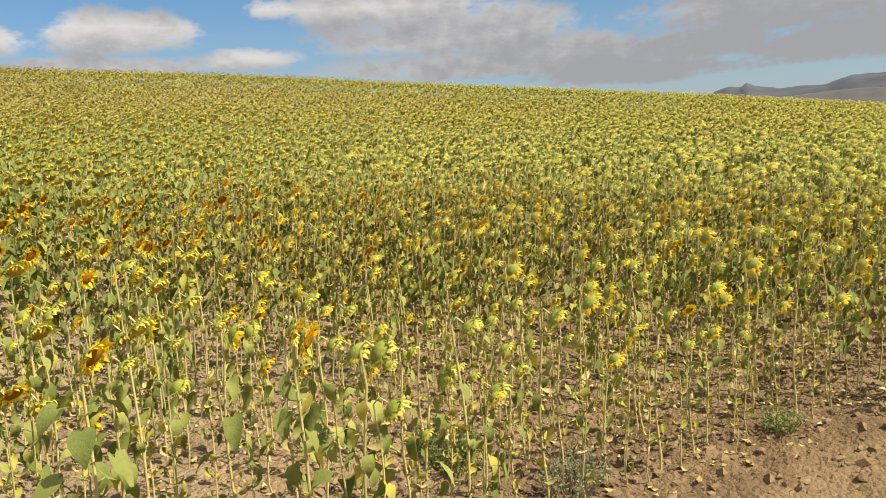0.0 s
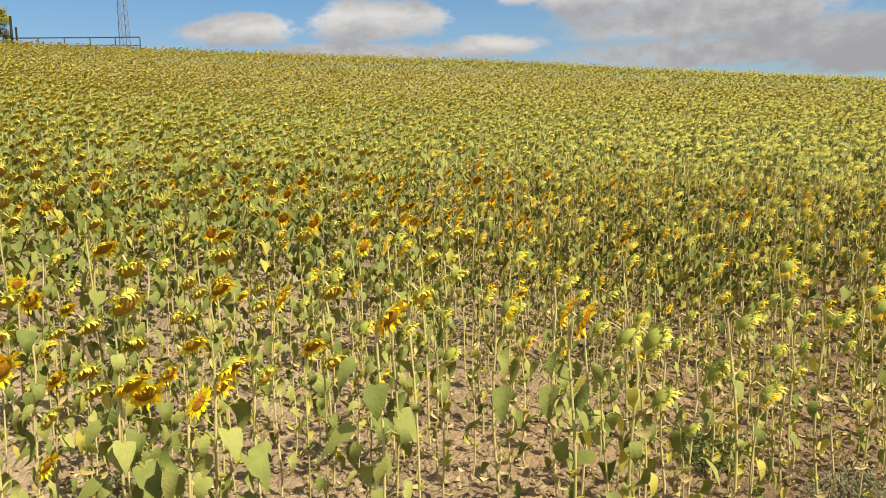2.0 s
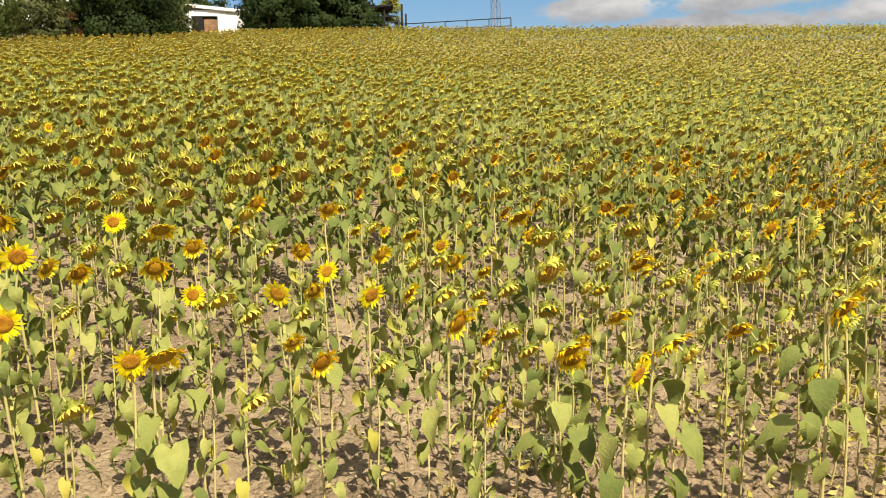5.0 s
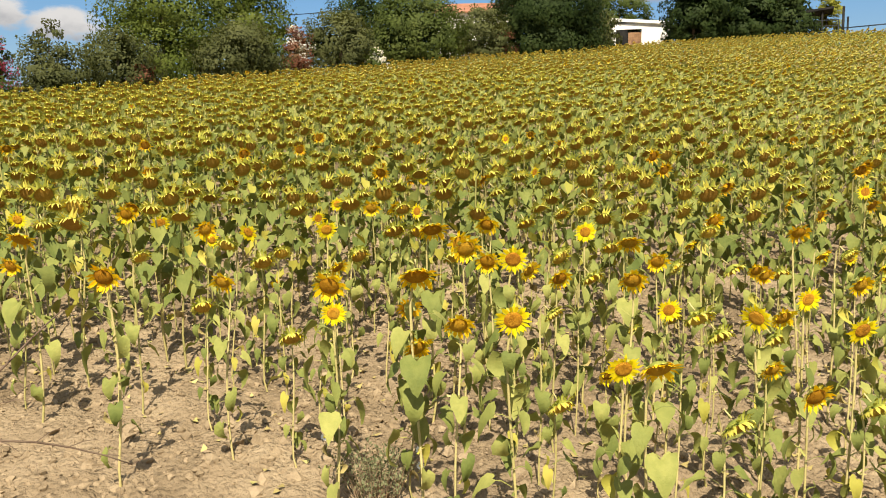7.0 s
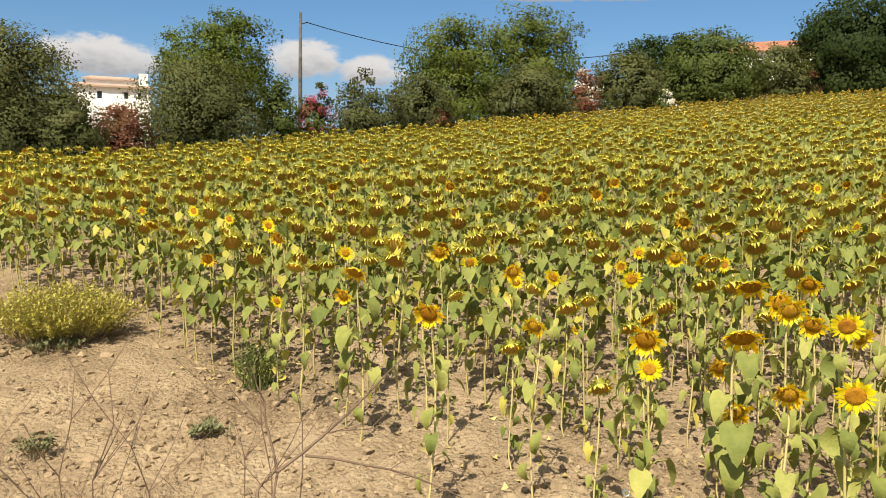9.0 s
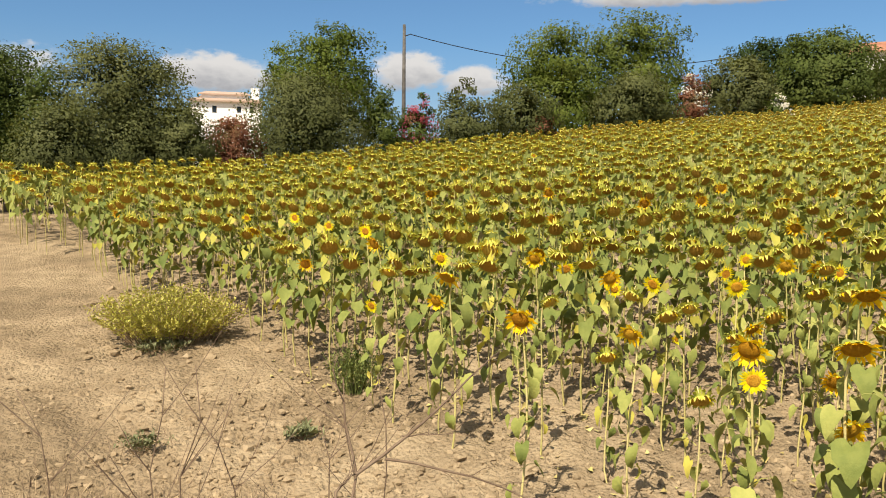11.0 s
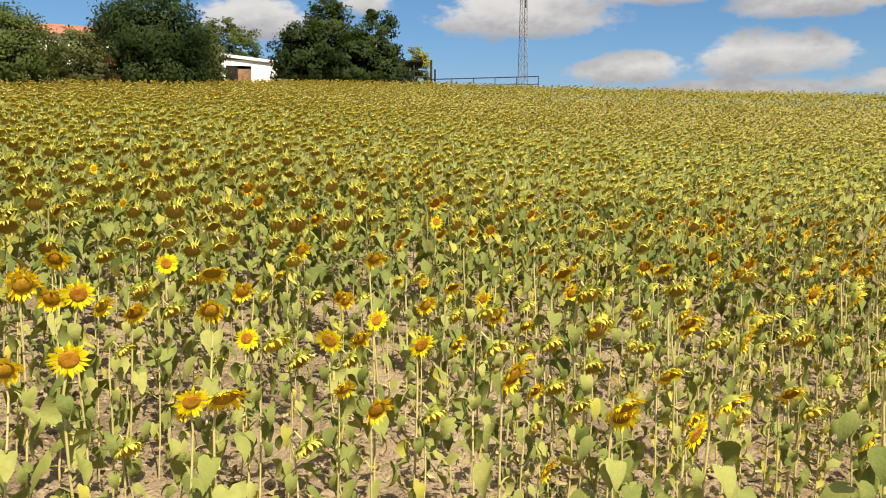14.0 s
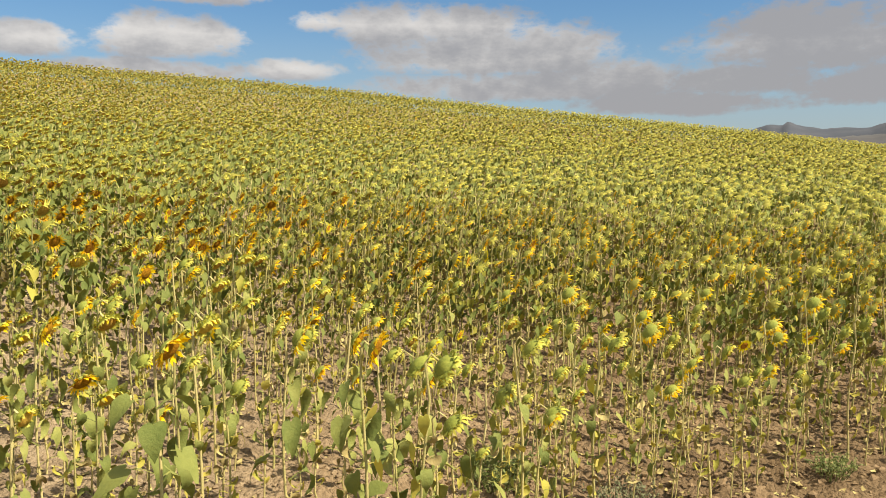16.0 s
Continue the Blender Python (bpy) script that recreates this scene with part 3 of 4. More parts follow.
for p in near_plants:
    x, y, d, az = p
    kind = "ripe" if rng.random() < 0.72 else "wilted"
    h, ob = rng.choice(builds[kind, int(rng.random() < dryness(x, y))])
    plant_at(ob, x, y, rng.gauss(-0.05, 0.32), rng.uniform(0.80, 1.04))
for ob in unused.values():
    for o in (*ob.children_recursive, ob):
        bpy.data.objects.remove(o)


def sow(name, plants, lod, label, seed):
    """The rest of the crop, joined."""
    r = random.Random(seed)
    names = ["stem", "leaf", "old_leaf", "dead_leaf", "petal", "wilted", "bract", "disc", "young_disc", "wilt_disc", "back"]
    kits = {}
    for kind in ("fresh", "wilted", "ripe"):
        for dry in (0, 1):
            for v in range(6):
                pieces, head = plant_pieces(r, kind, lod, 1.1, float(dry))
                V, F, I = [], [], []
                for pv, pf, pm in [q[1:] for q in pieces] + list(head.values()):
                    o = len(V)
                    V += [tuple(w) for w in pv]
                    F += [tuple(i + o for i in f_) for f_ in pf]
                    I += [names.index(pm)] * len(pf)
                kits[kind, dry, v] = (np.array(V), F, I)
    VV, FF, II, base = [], [], [], 0
    for x, y, d, az in plants:
        kind = mix_kind(r, x, y, d)
        V, F, I = kits[kind, int(r.random() < dryness(x, y)), r.randrange(6)]
        a, s = r.gauss(-0.08 if x < -2.5 else 0.1, 0.3), r.uniform(0.86, 1.12)
        c, n_ = math.cos(a) * s, math.sin(a) * s
        W = np.empty_like(V)
        W[:, 0] = x + V[:, 0] * c - V[:, 1] * n_
        W[:, 1] = y + V[:, 0] * n_ + V[:, 1] * c
        W[:, 2] = float(land(x, y)) + V[:, 2] * s
        VV.append(W)
        FF += [tuple(i + base for i in f_) for f_ in F]
        II += I
        base += len(V)
    ob = new(name, mesh_of(name, np.concatenate(VV).tolist(), FF, [M[k] for k in names], II, smooth=True))
    return tagged(ob, label, "sunflowers", kind="stuff")


rest = [p for p in field if id(p) not in taken]
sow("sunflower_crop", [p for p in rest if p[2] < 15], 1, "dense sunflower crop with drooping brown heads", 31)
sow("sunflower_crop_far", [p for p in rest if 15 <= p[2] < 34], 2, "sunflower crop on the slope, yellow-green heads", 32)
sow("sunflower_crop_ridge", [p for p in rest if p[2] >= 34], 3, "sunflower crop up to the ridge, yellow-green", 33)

# ---- trees and shrubs of the hedge ----
M["bark"] = material("bark", [(0.09, 0.07, 0.05), (0.16, 0.125, 0.09), (0.24, 0.19, 0.14)], 0.9, 9, 0.8, 30)
GREENS = {"bright": [(0.052, 0.080, 0.014), (0.100, 0.138, 0.026), (0.165, 0.200, 0.046)], "olive": [(0.064, 0.078, 0.028), (0.105, 0.120, 0.045), (0.165, 0.178, 0.072)],
          "dark": [(0.018, 0.035, 0.010), (0.038, 0.064, 0.018), (0.070, 0.098, 0.032)], "mid": [(0.042, 0.066, 0.015), (0.082, 0.114, 0.028), (0.142, 0.175, 0.048)],
          "yellowish": [(0.16, 0.18, 0.03), (0.28, 0.29, 0.05), (0.40, 0.37, 0.08)], "red": [(0.10, 0.065, 0.030), (0.25, 0.10, 0.065), (0.11, 0.10, 0.04)],
          "pink": [(0.30, 0.035, 0.085), (0.50, 0.08, 0.17), (0.20, 0.13, 0.05)], "white": [(0.70, 0.68, 0.62), (0.82, 0.80, 0.76), (0.75, 0.70, 0.66)]}
for key, tones in GREENS.items():
    M["foliage_" + key] = material("foliage_" + key, tones, 0.6, 1.3, island=0.16, piece=0.2, through_light=0.42, gloss=0.12)

HERE = Vector((-0.84, -0.66, 0.04))


def away(az, d):
    """A spot d metres off in a direction, seen from where the path turns back."""
    return HERE.x - d * math.sin(radians(az)), HERE.y + d * math.cos(radians(az))


def height_at(el, d):
    return HERE.z + d * math.tan(radians(el))


def foliage(lobes, leaf, count, seed, ragged=0.25):
    """Many small folded leaves in clumps round the lobes: (centre, radius across, radius up)."""
    r = np.random.default_rng(seed)
    total = sum(l[1] * l[1] * l[2] for l in lobes) ** 1.0
    VV, NN = [], []
    for c, a, h in lobes:
        share = max(240, int(count * a * a * h / total))
        per = 60
        clumps = max(8, share // per)
        u = r.normal(size=(clumps, 3))
        u /= np.linalg.norm(u, axis=1)[:, None]
        u[:, 2] = np.where(u[:, 2] < -0.75, -u[:, 2], u[:, 2])
        reach = np.where(r.random(clumps) < 0.24, r.uniform(0.35, 0.75, clumps), r.uniform(1 - ragged * 1.1, 1 + ragged * 0.3, clumps))
        lump = 1 + 0.16 * np.sin(3 * u[:, 0] * 2 + seed) * np.cos(4 * u[:, 2] + seed * 2)
        P = np.array(c) + u * np.array([a, a, h]) * (reach * lump)[:, None]
        spread = 0.10 * (a + h) + 0.04
        Q = np.repeat(P, per, 0) + np.clip(r.normal(size=(clumps * per, 3)), -1.15, 1.15) * spread * np.array([0.75, 0.75, 0.55])
        out = np.repeat(u, per, 0) + r.normal(size=Q.shape) * 0.48 + np.array([0, 0, 0.2])
        out /= np.linalg.norm(out, axis=1)[:, None]
        t = np.cross(out, r.normal(size=Q.shape))
        t /= np.linalg.norm(t, axis=1)[:, None]
        b = np.cross(out, t)
        s = leaf * r.uniform(0.6, 1.3, len(Q))[:, None]
        lit = np.repeat(u, per, 0) * 0.55 + (Q - np.repeat(P, per, 0)) / spread * 0.42 + out * 0.25 + np.array([0, 0, 0.1])
        lit /= np.linalg.norm(lit, axis=1)[:, None]
        NN.append(np.repeat(lit, 4, 0))
        VV.append(np.stack([Q - t * s, Q - b * s * 0.6, Q + t * s, Q + b * s * 0.6], 1).reshape(-1, 3))
    V = np.concatenate(VV)
    F = np.arange(len(V)).reshape(-1, 4)
    return V.tolist(), [tuple(f_) for f_ in F.tolist()], np.concatenate(NN)


def tree(name, az, d, half, top, look_, label, lobes=None, leaf=0.13, low=0.0, trunk=True, seed=1, category="tree", ragged=0.25, bloom=None, dense=1.0):
    """A tree or shrub: half its width and its top in degrees as seen from the field; lobes: (sideways, up, wide, tall) in shares."""
    x, y = away(az, d)
    foot = on_ground(x, y, 0.05)
    wide = d * math.tan(radians(half))
    tall = height_at(top, d) - foot.z
    ob = thing(name, Matrix.Translation(foot), label, category, "trees and shrubs of the hedge")
    side = Vector((math.cos(radians(az)), math.sin(radians(az)), 0))
    deep = Vector((-math.sin(radians(az)), math.cos(radians(az)), 0))
    r = random.Random(seed * 13 + 5)
    made = []
    for s, u, w, h in lobes or [(-0.35, 0.62, 0.62, 0.36), (0.38, 0.58, 0.6, 0.36), (0.02, 0.76, 0.58, 0.24), (-0.1, 0.32, 0.8, 0.3), (0.3, 0.28, 0.66, 0.26)]:
        c = side * (s * wide) + deep * (r.uniform(-0.25, 0.25) * wide) + Vector((0, 0, low + u * (tall - low)))
        made.append((tuple(c), w * wide, h * (tall - low)))
    if trunk:
        pts = [Vector((0, 0, -0.1)), Vector((0.06, 0.03, tall * 0.2)), Vector((0.0, 0.08, tall * 0.42)), Vector((0.05, 0, tall * 0.7))]
        V, F = tube(pts, [tall * 0.032, tall * 0.026, tall * 0.02, tall * 0.008], 8)
        part("trunk", V, F, [M["bark"]], ob, "brown bark", smooth=True)
        for k, (c, w, h) in enumerate(made[:4]):
            c = Vector(c)
            V, F = tube([Vector((0, 0.05, tall * 0.25)), Vector((0, 0, tall * 0.25)).lerp(c, 0.5) + Vector((0, 0, 0.1)), c], [tall * 0.014, tall * 0.01, tall * 0.004], 6)
            part("limb", V, F, [M["bark"]], ob, smooth=True)
    leaf *= 0.64 * max(0.5, 0.020 * d)
    count = int(1.4 * dense * sum(4.2 * math.pi * a * (a + 2 * h) / 3 for _, a, h in made) * 0.55 / (1.2 * leaf * leaf))
    V, F, N = foliage(made, leaf, count, seed, ragged)
    crown = tagged(part("crown", V, F, [M["foliage_" + look_]], ob, smooth=True), kind="stuff")
    crown.data.normals_split_custom_set_from_vertices(N.tolist())
    if bloom:
        V, F, N = foliage([(c, w * 1.06, h * 1.06) for c, w, h in made], leaf * 0.7, int(count * bloom[1]), seed + 50, ragged)
        flowers = tagged(part("blossom", V, F, [M["foliage_" + bloom[0]]], ob, smooth=True), bloom[2], kind="stuff")
        flowers.data.normals_split_custom_set_from_vertices(N.tolist())
    return ob


UP = [(0.0, 0.55, 0.95, 0.48), (-0.3, 0.35, 0.75, 0.38), (0.32, 0.38, 0.72, 0.4), (0.05, 0.78, 0.6, 0.24)]
tree("tree", 113.6, 25, 4.4, 9.2, "olive", "broad green tree with grey-green lower leaves", seed=1, ragged=0.2, dense=1.35)
tree("tree", 120.5, 26, 4.6, 8.6, "mid", "broad green tree in the hedge row", seed=2, dense=1.2)
tree("shrub", 110.2, 24.5, 2.2, 5.6, "olive", "low grey-green shrub below the broad tree", UP, seed=3, trunk=False, category="shrub")
tree("shrub", 117.5, 24, 3.0, 5.2, "olive", "low grey-green shrub in the hedge", UP, seed=4, trunk=False, category="shrub")
tree("tree", 101.0, 31, 3.9, 11.3, "bright", "tall loose light-green tree with ragged crown", [(-0.45, 0.7, 0.5, 0.22), (0.3, 0.72, 0.62, 0.26), (0.0, 0.87, 0.42, 0.16), (-0.1, 0.5, 0.9, 0.3), (0.62, 0.5, 0.38, 0.22), (-0.75, 0.72, 0.22, 0.12)],
     seed=5, ragged=0.4)
tree("olive_tree", 102.4, 28, 4.1, 7.7, "olive", "dense grey-green olive tree with a broad crown", UP, seed=6, category="tree")
tree("oleander", 107.2, 27, 1.9, 4.7, "red", "oleander shrub with dull red flowers", UP, seed=7, trunk=False, category="shrub", bloom=("red", 0.7, "dull red flowers"))
tree("shrub", 97.2, 30.5, 1.6, 6.8, "mid", "green shrub beside the utility pole", UP, seed=8, trunk=False, category="shrub")
tree("bougainvillea", 95.0, 32, 1.65, 6.7, "mid", "bougainvillea in deep pink bloom", [(0.1, 0.5, 0.8, 0.3), (-0.3, 0.25, 0.75, 0.25), (0.35, 0.82, 0.45, 0.2), (-0.05, 0.7, 0.6, 0.2)], seed=9, trunk=False, category="shrub",
     bloom=("pink", 0.8, "deep pink flowers"))
tree("olive_tree", 91.6, 34.5, 2.5, 7.8, "olive", "grey-green olive tree with a narrow top", [(0.0, 0.82, 0.42, 0.2), (-0.3, 0.45, 0.7, 0.38), (0.4, 0.45, 0.7, 0.35), (0.05, 0.3, 0.9, 0.3)], seed=10)
tree("olive_tree", 87.8, 36.5, 2.7, 7.1, "olive", "low spreading grey-green olive tree", UP, seed=11)
tree("shrub", 86.4, 36, 1.0, 5.5, "red", "small shrub with reddish leaves", UP, seed=12, trunk=False, category="shrub")
tree("tree", 85.0, 47, 4.1, 11.0, "bright", "large bright-green leafy tree", seed=13, ragged=0.32)
tree("tree", 79.9, 48.5, 3.5, 11.8, "bright", "tall bright-green leafy tree", seed=14, ragged=0.32)
tree("olive_tree", 80.3, 45, 3.0, 7.9, "olive", "grey-green olive tree before the tall trees", UP, seed=15)
tree("oleander", 76.6, 46.5, 1.0, 7.8, "red", "oleander with white flowers and reddish stems", UP, seed=16, trunk=False, category="shrub", bloom=("white", 0.10, "white flowers"))
tree("olive_tree", 73.7, 52, 2.7, 8.8, "olive", "rounded grey-green olive tree", UP, seed=17)
tree("oleander", 71.3, 50.5, 0.8, 6.6, "mid", "low oleander with a few white flowers", UP, seed=18, trunk=False, category="shrub", bloom=("white", 0.04, "white flowers"))
tree("tree", 71.7, 66, 2.8, 10.2, "dark", "dark green tree behind the olive trees", seed=19)
tree("fruit_tree", 68.5, 58, 3.2, 9.9, "mid", "dense rounded green fruit tree", UP, seed=20, ragged=0.1, dense=1.3)
tree("olive_tree", 64.5, 65, 2.5, 9.1, "olive", "olive tree with some yellowing leaves", UP, seed=21)
tree("shrub", 62.7, 66, 0.8, 7.9, "red", "small rusty shrub under the olive tree", UP, seed=22, trunk=False, category="shrub")
tree("fig_tree", 59.9, 69, 3.9, 11.5, "dark", "large round dark-green tree down to the ground", [(0, 0.58, 0.86, 0.42), (-0.3, 0.44, 0.66, 0.42), (0.32, 0.42, 0.66, 0.4), (0.0, 0.22, 0.95, 0.26)], leaf=0.15, seed=23, ragged=0.08, dense=1.7)
tree("tree", 55.2, 92, 2.4, 10.3, "mid", "green tree behind the white house", seed=24)
tree("olive_tree", 56.5, 77, 1.4, 8.9, "olive", "grey-green olive tree beside the white house", UP, seed=25)
CONE = [(0, 0.24, 1.2, 0.3), (-0.1, 0.47, 1.08, 0.3), (0.05, 0.67, 0.84, 0.28), (0.0, 0.84, 0.5, 0.18)]
tree("evergreen_tree", 50.5, 80, 1.75, 10.0, "dark", "dense dark evergreen tree", UP, leaf=0.15, seed=26, ragged=0.08, dense=1.8)
tree("evergreen_tree", 48.7, 83, 2.2, 12.0, "dark", "tall dark evergreen tree", CONE, leaf=0.15, seed=27, ragged=0.08, dense=1.8)
tree("evergreen_tree", 45.5, 82, 1.75, 11.4, "dark", "tall dark evergreen tree with a pointed top", CONE, leaf=0.15, seed=28, ragged=0.08, dense=1.8)
tree("evergreen_tree", 47.0, 80, 1.7, 9.4, "dark", "low dark evergreen between two taller ones", UP, leaf=0.15, seed=29, ragged=0.1, dense=1.8)
tree("small_tree", 42.7, 86, 0.9, 8.7, "yellowish", "small tree with yellowish leaves by the gate", UP, seed=30, ragged=0.4)


# ---- houses, fence, pole and mast ----
def box(x0, x1, y0, y1, z0, z1, bevel=0.0):
    """A block with chamfered upright edges."""
    c = bevel
    ring_ = [(x0 + c, y0), (x1 - c, y0), (x1, y0 + c), (x1, y1 - c), (x1 - c, y1), (x0 + c, y1), (x0, y1 - c), (x0, y0 + c)] if c else [(x0, y0), (x1, y0), (x1, y1), (x0, y1)]
    n = len(ring_)
    V = [(x, y, z0) for x, y in ring_] + [(x, y, z1) for x, y in ring_]
    F = [tuple(range(n - 1, -1, -1)), tuple(range(n, 2 * n))] + [(i, (i + 1) % n, n + (i + 1) % n, n + i) for i in range(n)]
    return V, F


def bar(a, b, r, sides=6):
    return tube([Vector(a), Vector(b)], [r, r], sides)


M["plaster"] = material("white_plaster", [(0.70, 0.68, 0.64), (0.80, 0.79, 0.76), (0.84, 0.83, 0.80)], 0.85, 2.0, 0.2, 20)
M["tiles"] = material("roof_tiles", [(0.21, 0.085, 0.05), (0.29, 0.13, 0.078), (0.36, 0.18, 0.115)], 0.85, 3.0, 0.6, 14, island=0.3)
M["pale_tiles"] = material("pale_roof_tiles", [(0.28, 0.20, 0.155), (0.36, 0.26, 0.205), (0.43, 0.32, 0.265)], 0.85, 3.0, 0.6, 14, island=0.3)
M["dark"] = material("dark_paint", [(0.014, 0.014, 0.015), (0.022, 0.022, 0.022), (0.035, 0.033, 0.03)], 0.9, 4.0, gloss=0.05)
M["wood"] = material("brown_wood", [(0.14, 0.075, 0.04), (0.23, 0.13, 0.07), (0.30, 0.18, 0.10)], 0.75, 6.0, 0.3, 40)
M["grey_wood"] = material("weathered_wood", [(0.05, 0.048, 0.045), (0.08, 0.076, 0.072), (0.12, 0.115, 0.11)], 0.85, 5.0, 0.4, 30)
M["steel"] = material("galvanised_steel", [(0.09, 0.095, 0.10), (0.13, 0.135, 0.14), (0.18, 0.18, 0.18)], 0.6, 3.0)
M["rail"] = material("painted_rail", [(0.018, 0.026, 0.034), (0.03, 0.04, 0.05), (0.05, 0.06, 0.065)], 0.85, 6.0, gloss=0.08)
M["hill"] = material("far_scrub_haze", [(0.035, 0.043, 0.058), (0.05, 0.059, 0.075), (0.07, 0.076, 0.09)], 0.95, 0.006, far=True)
M["hill_field"] = material("far_fields_haze", [(0.05, 0.053, 0.058), (0.085, 0.082, 0.08), (0.17, 0.15, 0.125)], 0.95, 0.004, far=True)
glass = bpy.data.materials.new("window_glass")
glass.use_nodes = True
gn = glass.node_tree.nodes["Principled BSDF"]
gn.inputs["Base Color"].default_value, gn.inputs["Roughness"].default_value = (0.02, 0.025, 0.03, 1), 0.08
M["glass"] = glass


def window(parent, x, y, z, w, h):
    """A window set in a wall that faces -y."""
    V, F = [], []
    for x0, x1, z0, z1 in ((x, x + w, z, z + 0.08), (x, x + w, z + h - 0.08, z + h), (x, x + 0.08, z + 0.08, z + h - 0.08), (x + w - 0.08, x + w, z + 0.08, z + h - 0.08)):
        v, f_ = box(x0, x1, y - 0.05, y + 0.04, z0, z1)
        F += [tuple(i + len(V) for i in q) for q in f_]
        V += v
    frame_ = part("window", V, F, [M["dark"]], parent)
    part("pane", *box(x + 0.08, x + w - 0.08, y - 0.02, y + 0.02, z + 0.08, z + h - 0.08), [M["glass"]], frame_)


def wall_with_holes(x0, x1, z0, z1, y0, y1, holes):
    """A wall along x with openings that go through it: (x0, x1, z0, z1)."""
    V, F = [], []
    cuts = sorted({x0, x1, *[h[0] for h in holes], *[h[1] for h in holes]})
    for a, b in zip(cuts, cuts[1:]):
        gaps = sorted((h[2], h[3]) for h in holes if h[0] <= a and h[1] >= b)
        z = z0
        for lo, hi in gaps + [(z1, z1)]:
            if lo > z:
                v, f_ = box(a, b, y0, y1, z, lo)
                F += [tuple(i + len(V) for i in q) for q in f_]
                V += v
            z = hi
    bm = bmesh.new()
    vs = [bm.verts.new(v) for v in V]
    for f_ in F:
        bm.faces.new([vs[i] for i in f_])
    bmesh.ops.remove_doubles(bm, verts=bm.verts, dist=0.001)
    bm.verts.index_update()
    V, F = [tuple(v.co) for v in bm.verts], [tuple(v.index for v in f_.verts) for f_ in bm.faces]
    bm.free()
    return V, F


def facing(az, d, sink=0.3):
    """A pose on the ground whose -y side faces the field."""
    x, y = away(az, d)
    return Matrix.Translation(on_ground(x, y, sink)) @ Matrix.Rotation(radians(az), 4, "Z")


# white outbuilding near the ridge
hut = thing("white_house", facing(53.6, 84), "low white-walled house with sloping roof edge and dark gateway", "house")
top_z = height_at(8.15, 84) - hut.matrix_basis.translation.z
part("wall", *wall_with_holes(-3.4, 2.6, 0, top_z - 0.35, 0, 0.3, [(-2.6, -0.2, 0, top_z - 0.9)]), [M["plaster"]], hut)
part("side_wall", *box(2.3, 2.6, 0.302, 6, 0, top_z - 0.35), [M["plaster"]], hut)
part("side_wall", *box(-3.4, -3.1, 0.302, 6, 0, top_z - 0.35), [M["plaster"]], hut)
part("back_wall", *box(-3.1, 2.3, 5.7, 6, 0, top_z - 0.35), [M["plaster"]], hut)
V = [(-3.7, -0.25, top_z + 0.25), (2.7, -0.25, top_z - 0.35), (2.7, 6.3, top_z - 0.1), (-3.7, 6.3, top_z + 0.5)]
V += [(x, y, z - 0.28) for x, y, z in V]
part("roof", V, [(0, 1, 2, 3), (7, 6, 5, 4), (0, 4, 5, 1), (1, 5, 6, 2), (2, 6, 7, 3), (3, 7, 4, 0)], [M["plaster"]], hut, "white roof edge")
part("gate", *box(-2.56, -1.5, 0.05, 0.12, 0, top_z - 0.95), [M["dark"]], hut, "dark metal gate")
part("gate", *box(-1.46, -0.24, 0.05, 0.12, 0, top_z - 1.2), [M["wood"]], hut, "brown wooden gate")

# terracotta roof that shows between the trees
barn = thing("house", facing(64.6, 104), "house with terracotta roof behind the trees", "house")
bz = height_at(9.0, 104) - barn.matrix_basis.translation.z
part("wall", *box(-5, 5, 0, 7, 0, bz, 0.05), [M["plaster"]], barn)
V = [(-5.4, -0.5, bz - 0.1), (5.4, -0.5, bz - 0.1), (5.4, 3.5, bz + 1.5), (-5.4, 3.5, bz + 1.5), (-5.4, 7.5, bz - 0.1), (5.4, 7.5, bz - 0.1)]
V += [(x, y, z - 0.16) for x, y, z in V]
part("roof", V, [(0, 1, 2, 3), (3, 2, 5, 4), (7, 6, 9, 8), (8, 9, 10, 11), (0, 6, 7, 1), (4, 5, 11, 10), (0, 3, 9, 6), (3, 4, 10, 9), (1, 7, 8, 2), (2, 8, 11, 5)], [M["tiles"]], barn, "terracotta tiles")

# white villa beyond the hedge
villa = thing("villa", facing(107.4, 112), "white two-storey villa with pale terracotta roofs", "house")
vz = height_at(6.1, 112) - villa.matrix_basis.translation.z
part("wall", *wall_with_holes(-4.6, 4.4, 0, vz, 0, 0.35, [(-1.8, -1.25, vz - 1.6, vz - 0.7), (1.3, 1.8, vz - 1.5, vz - 0.7), (2.9, 3.3, vz - 1.5, vz - 0.7)]), [M["plaster"]], villa)
for x, w, h in ((-1.8, 0.55, 0.9), (1.3, 0.5, 0.8), (2.9, 0.4, 0.8)):
    window(villa, x, 0.15, vz - 0.7 - h, w, h)
part("side_wall", *box(-4.6, -4.25, 0.352, 9, 0, vz), [M["plaster"]], villa)
part("side_wall", *box(4.05, 4.4, 0.352, 9, 0, vz), [M["plaster"]], villa)
part("back_wall", *box(-4.25, 4.05, 8.65, 9, 0, vz), [M["plaster"]], villa)
V = [(-5.0, -0.5, vz), (4.8, -0.5, vz), (4.2, 3.0, vz + 0.6), (-4.0, 3.0, vz + 0.6), (-5, 9.4, vz), (4.8, 9.4, vz)]
V += [(x, y, z - 0.2) for x, y, z in V]
part("roof", V, [(0, 1, 2, 3), (3, 2, 5, 4), (7, 6, 9, 8), (8, 9, 10, 11), (0, 6, 7, 1), (4, 5, 11, 10), (0, 3, 9, 6), (3, 4, 10, 9), (1, 7, 8, 2), (2, 8, 11, 5)], [M["pale_tiles"]], villa, "pale terracotta tiles")
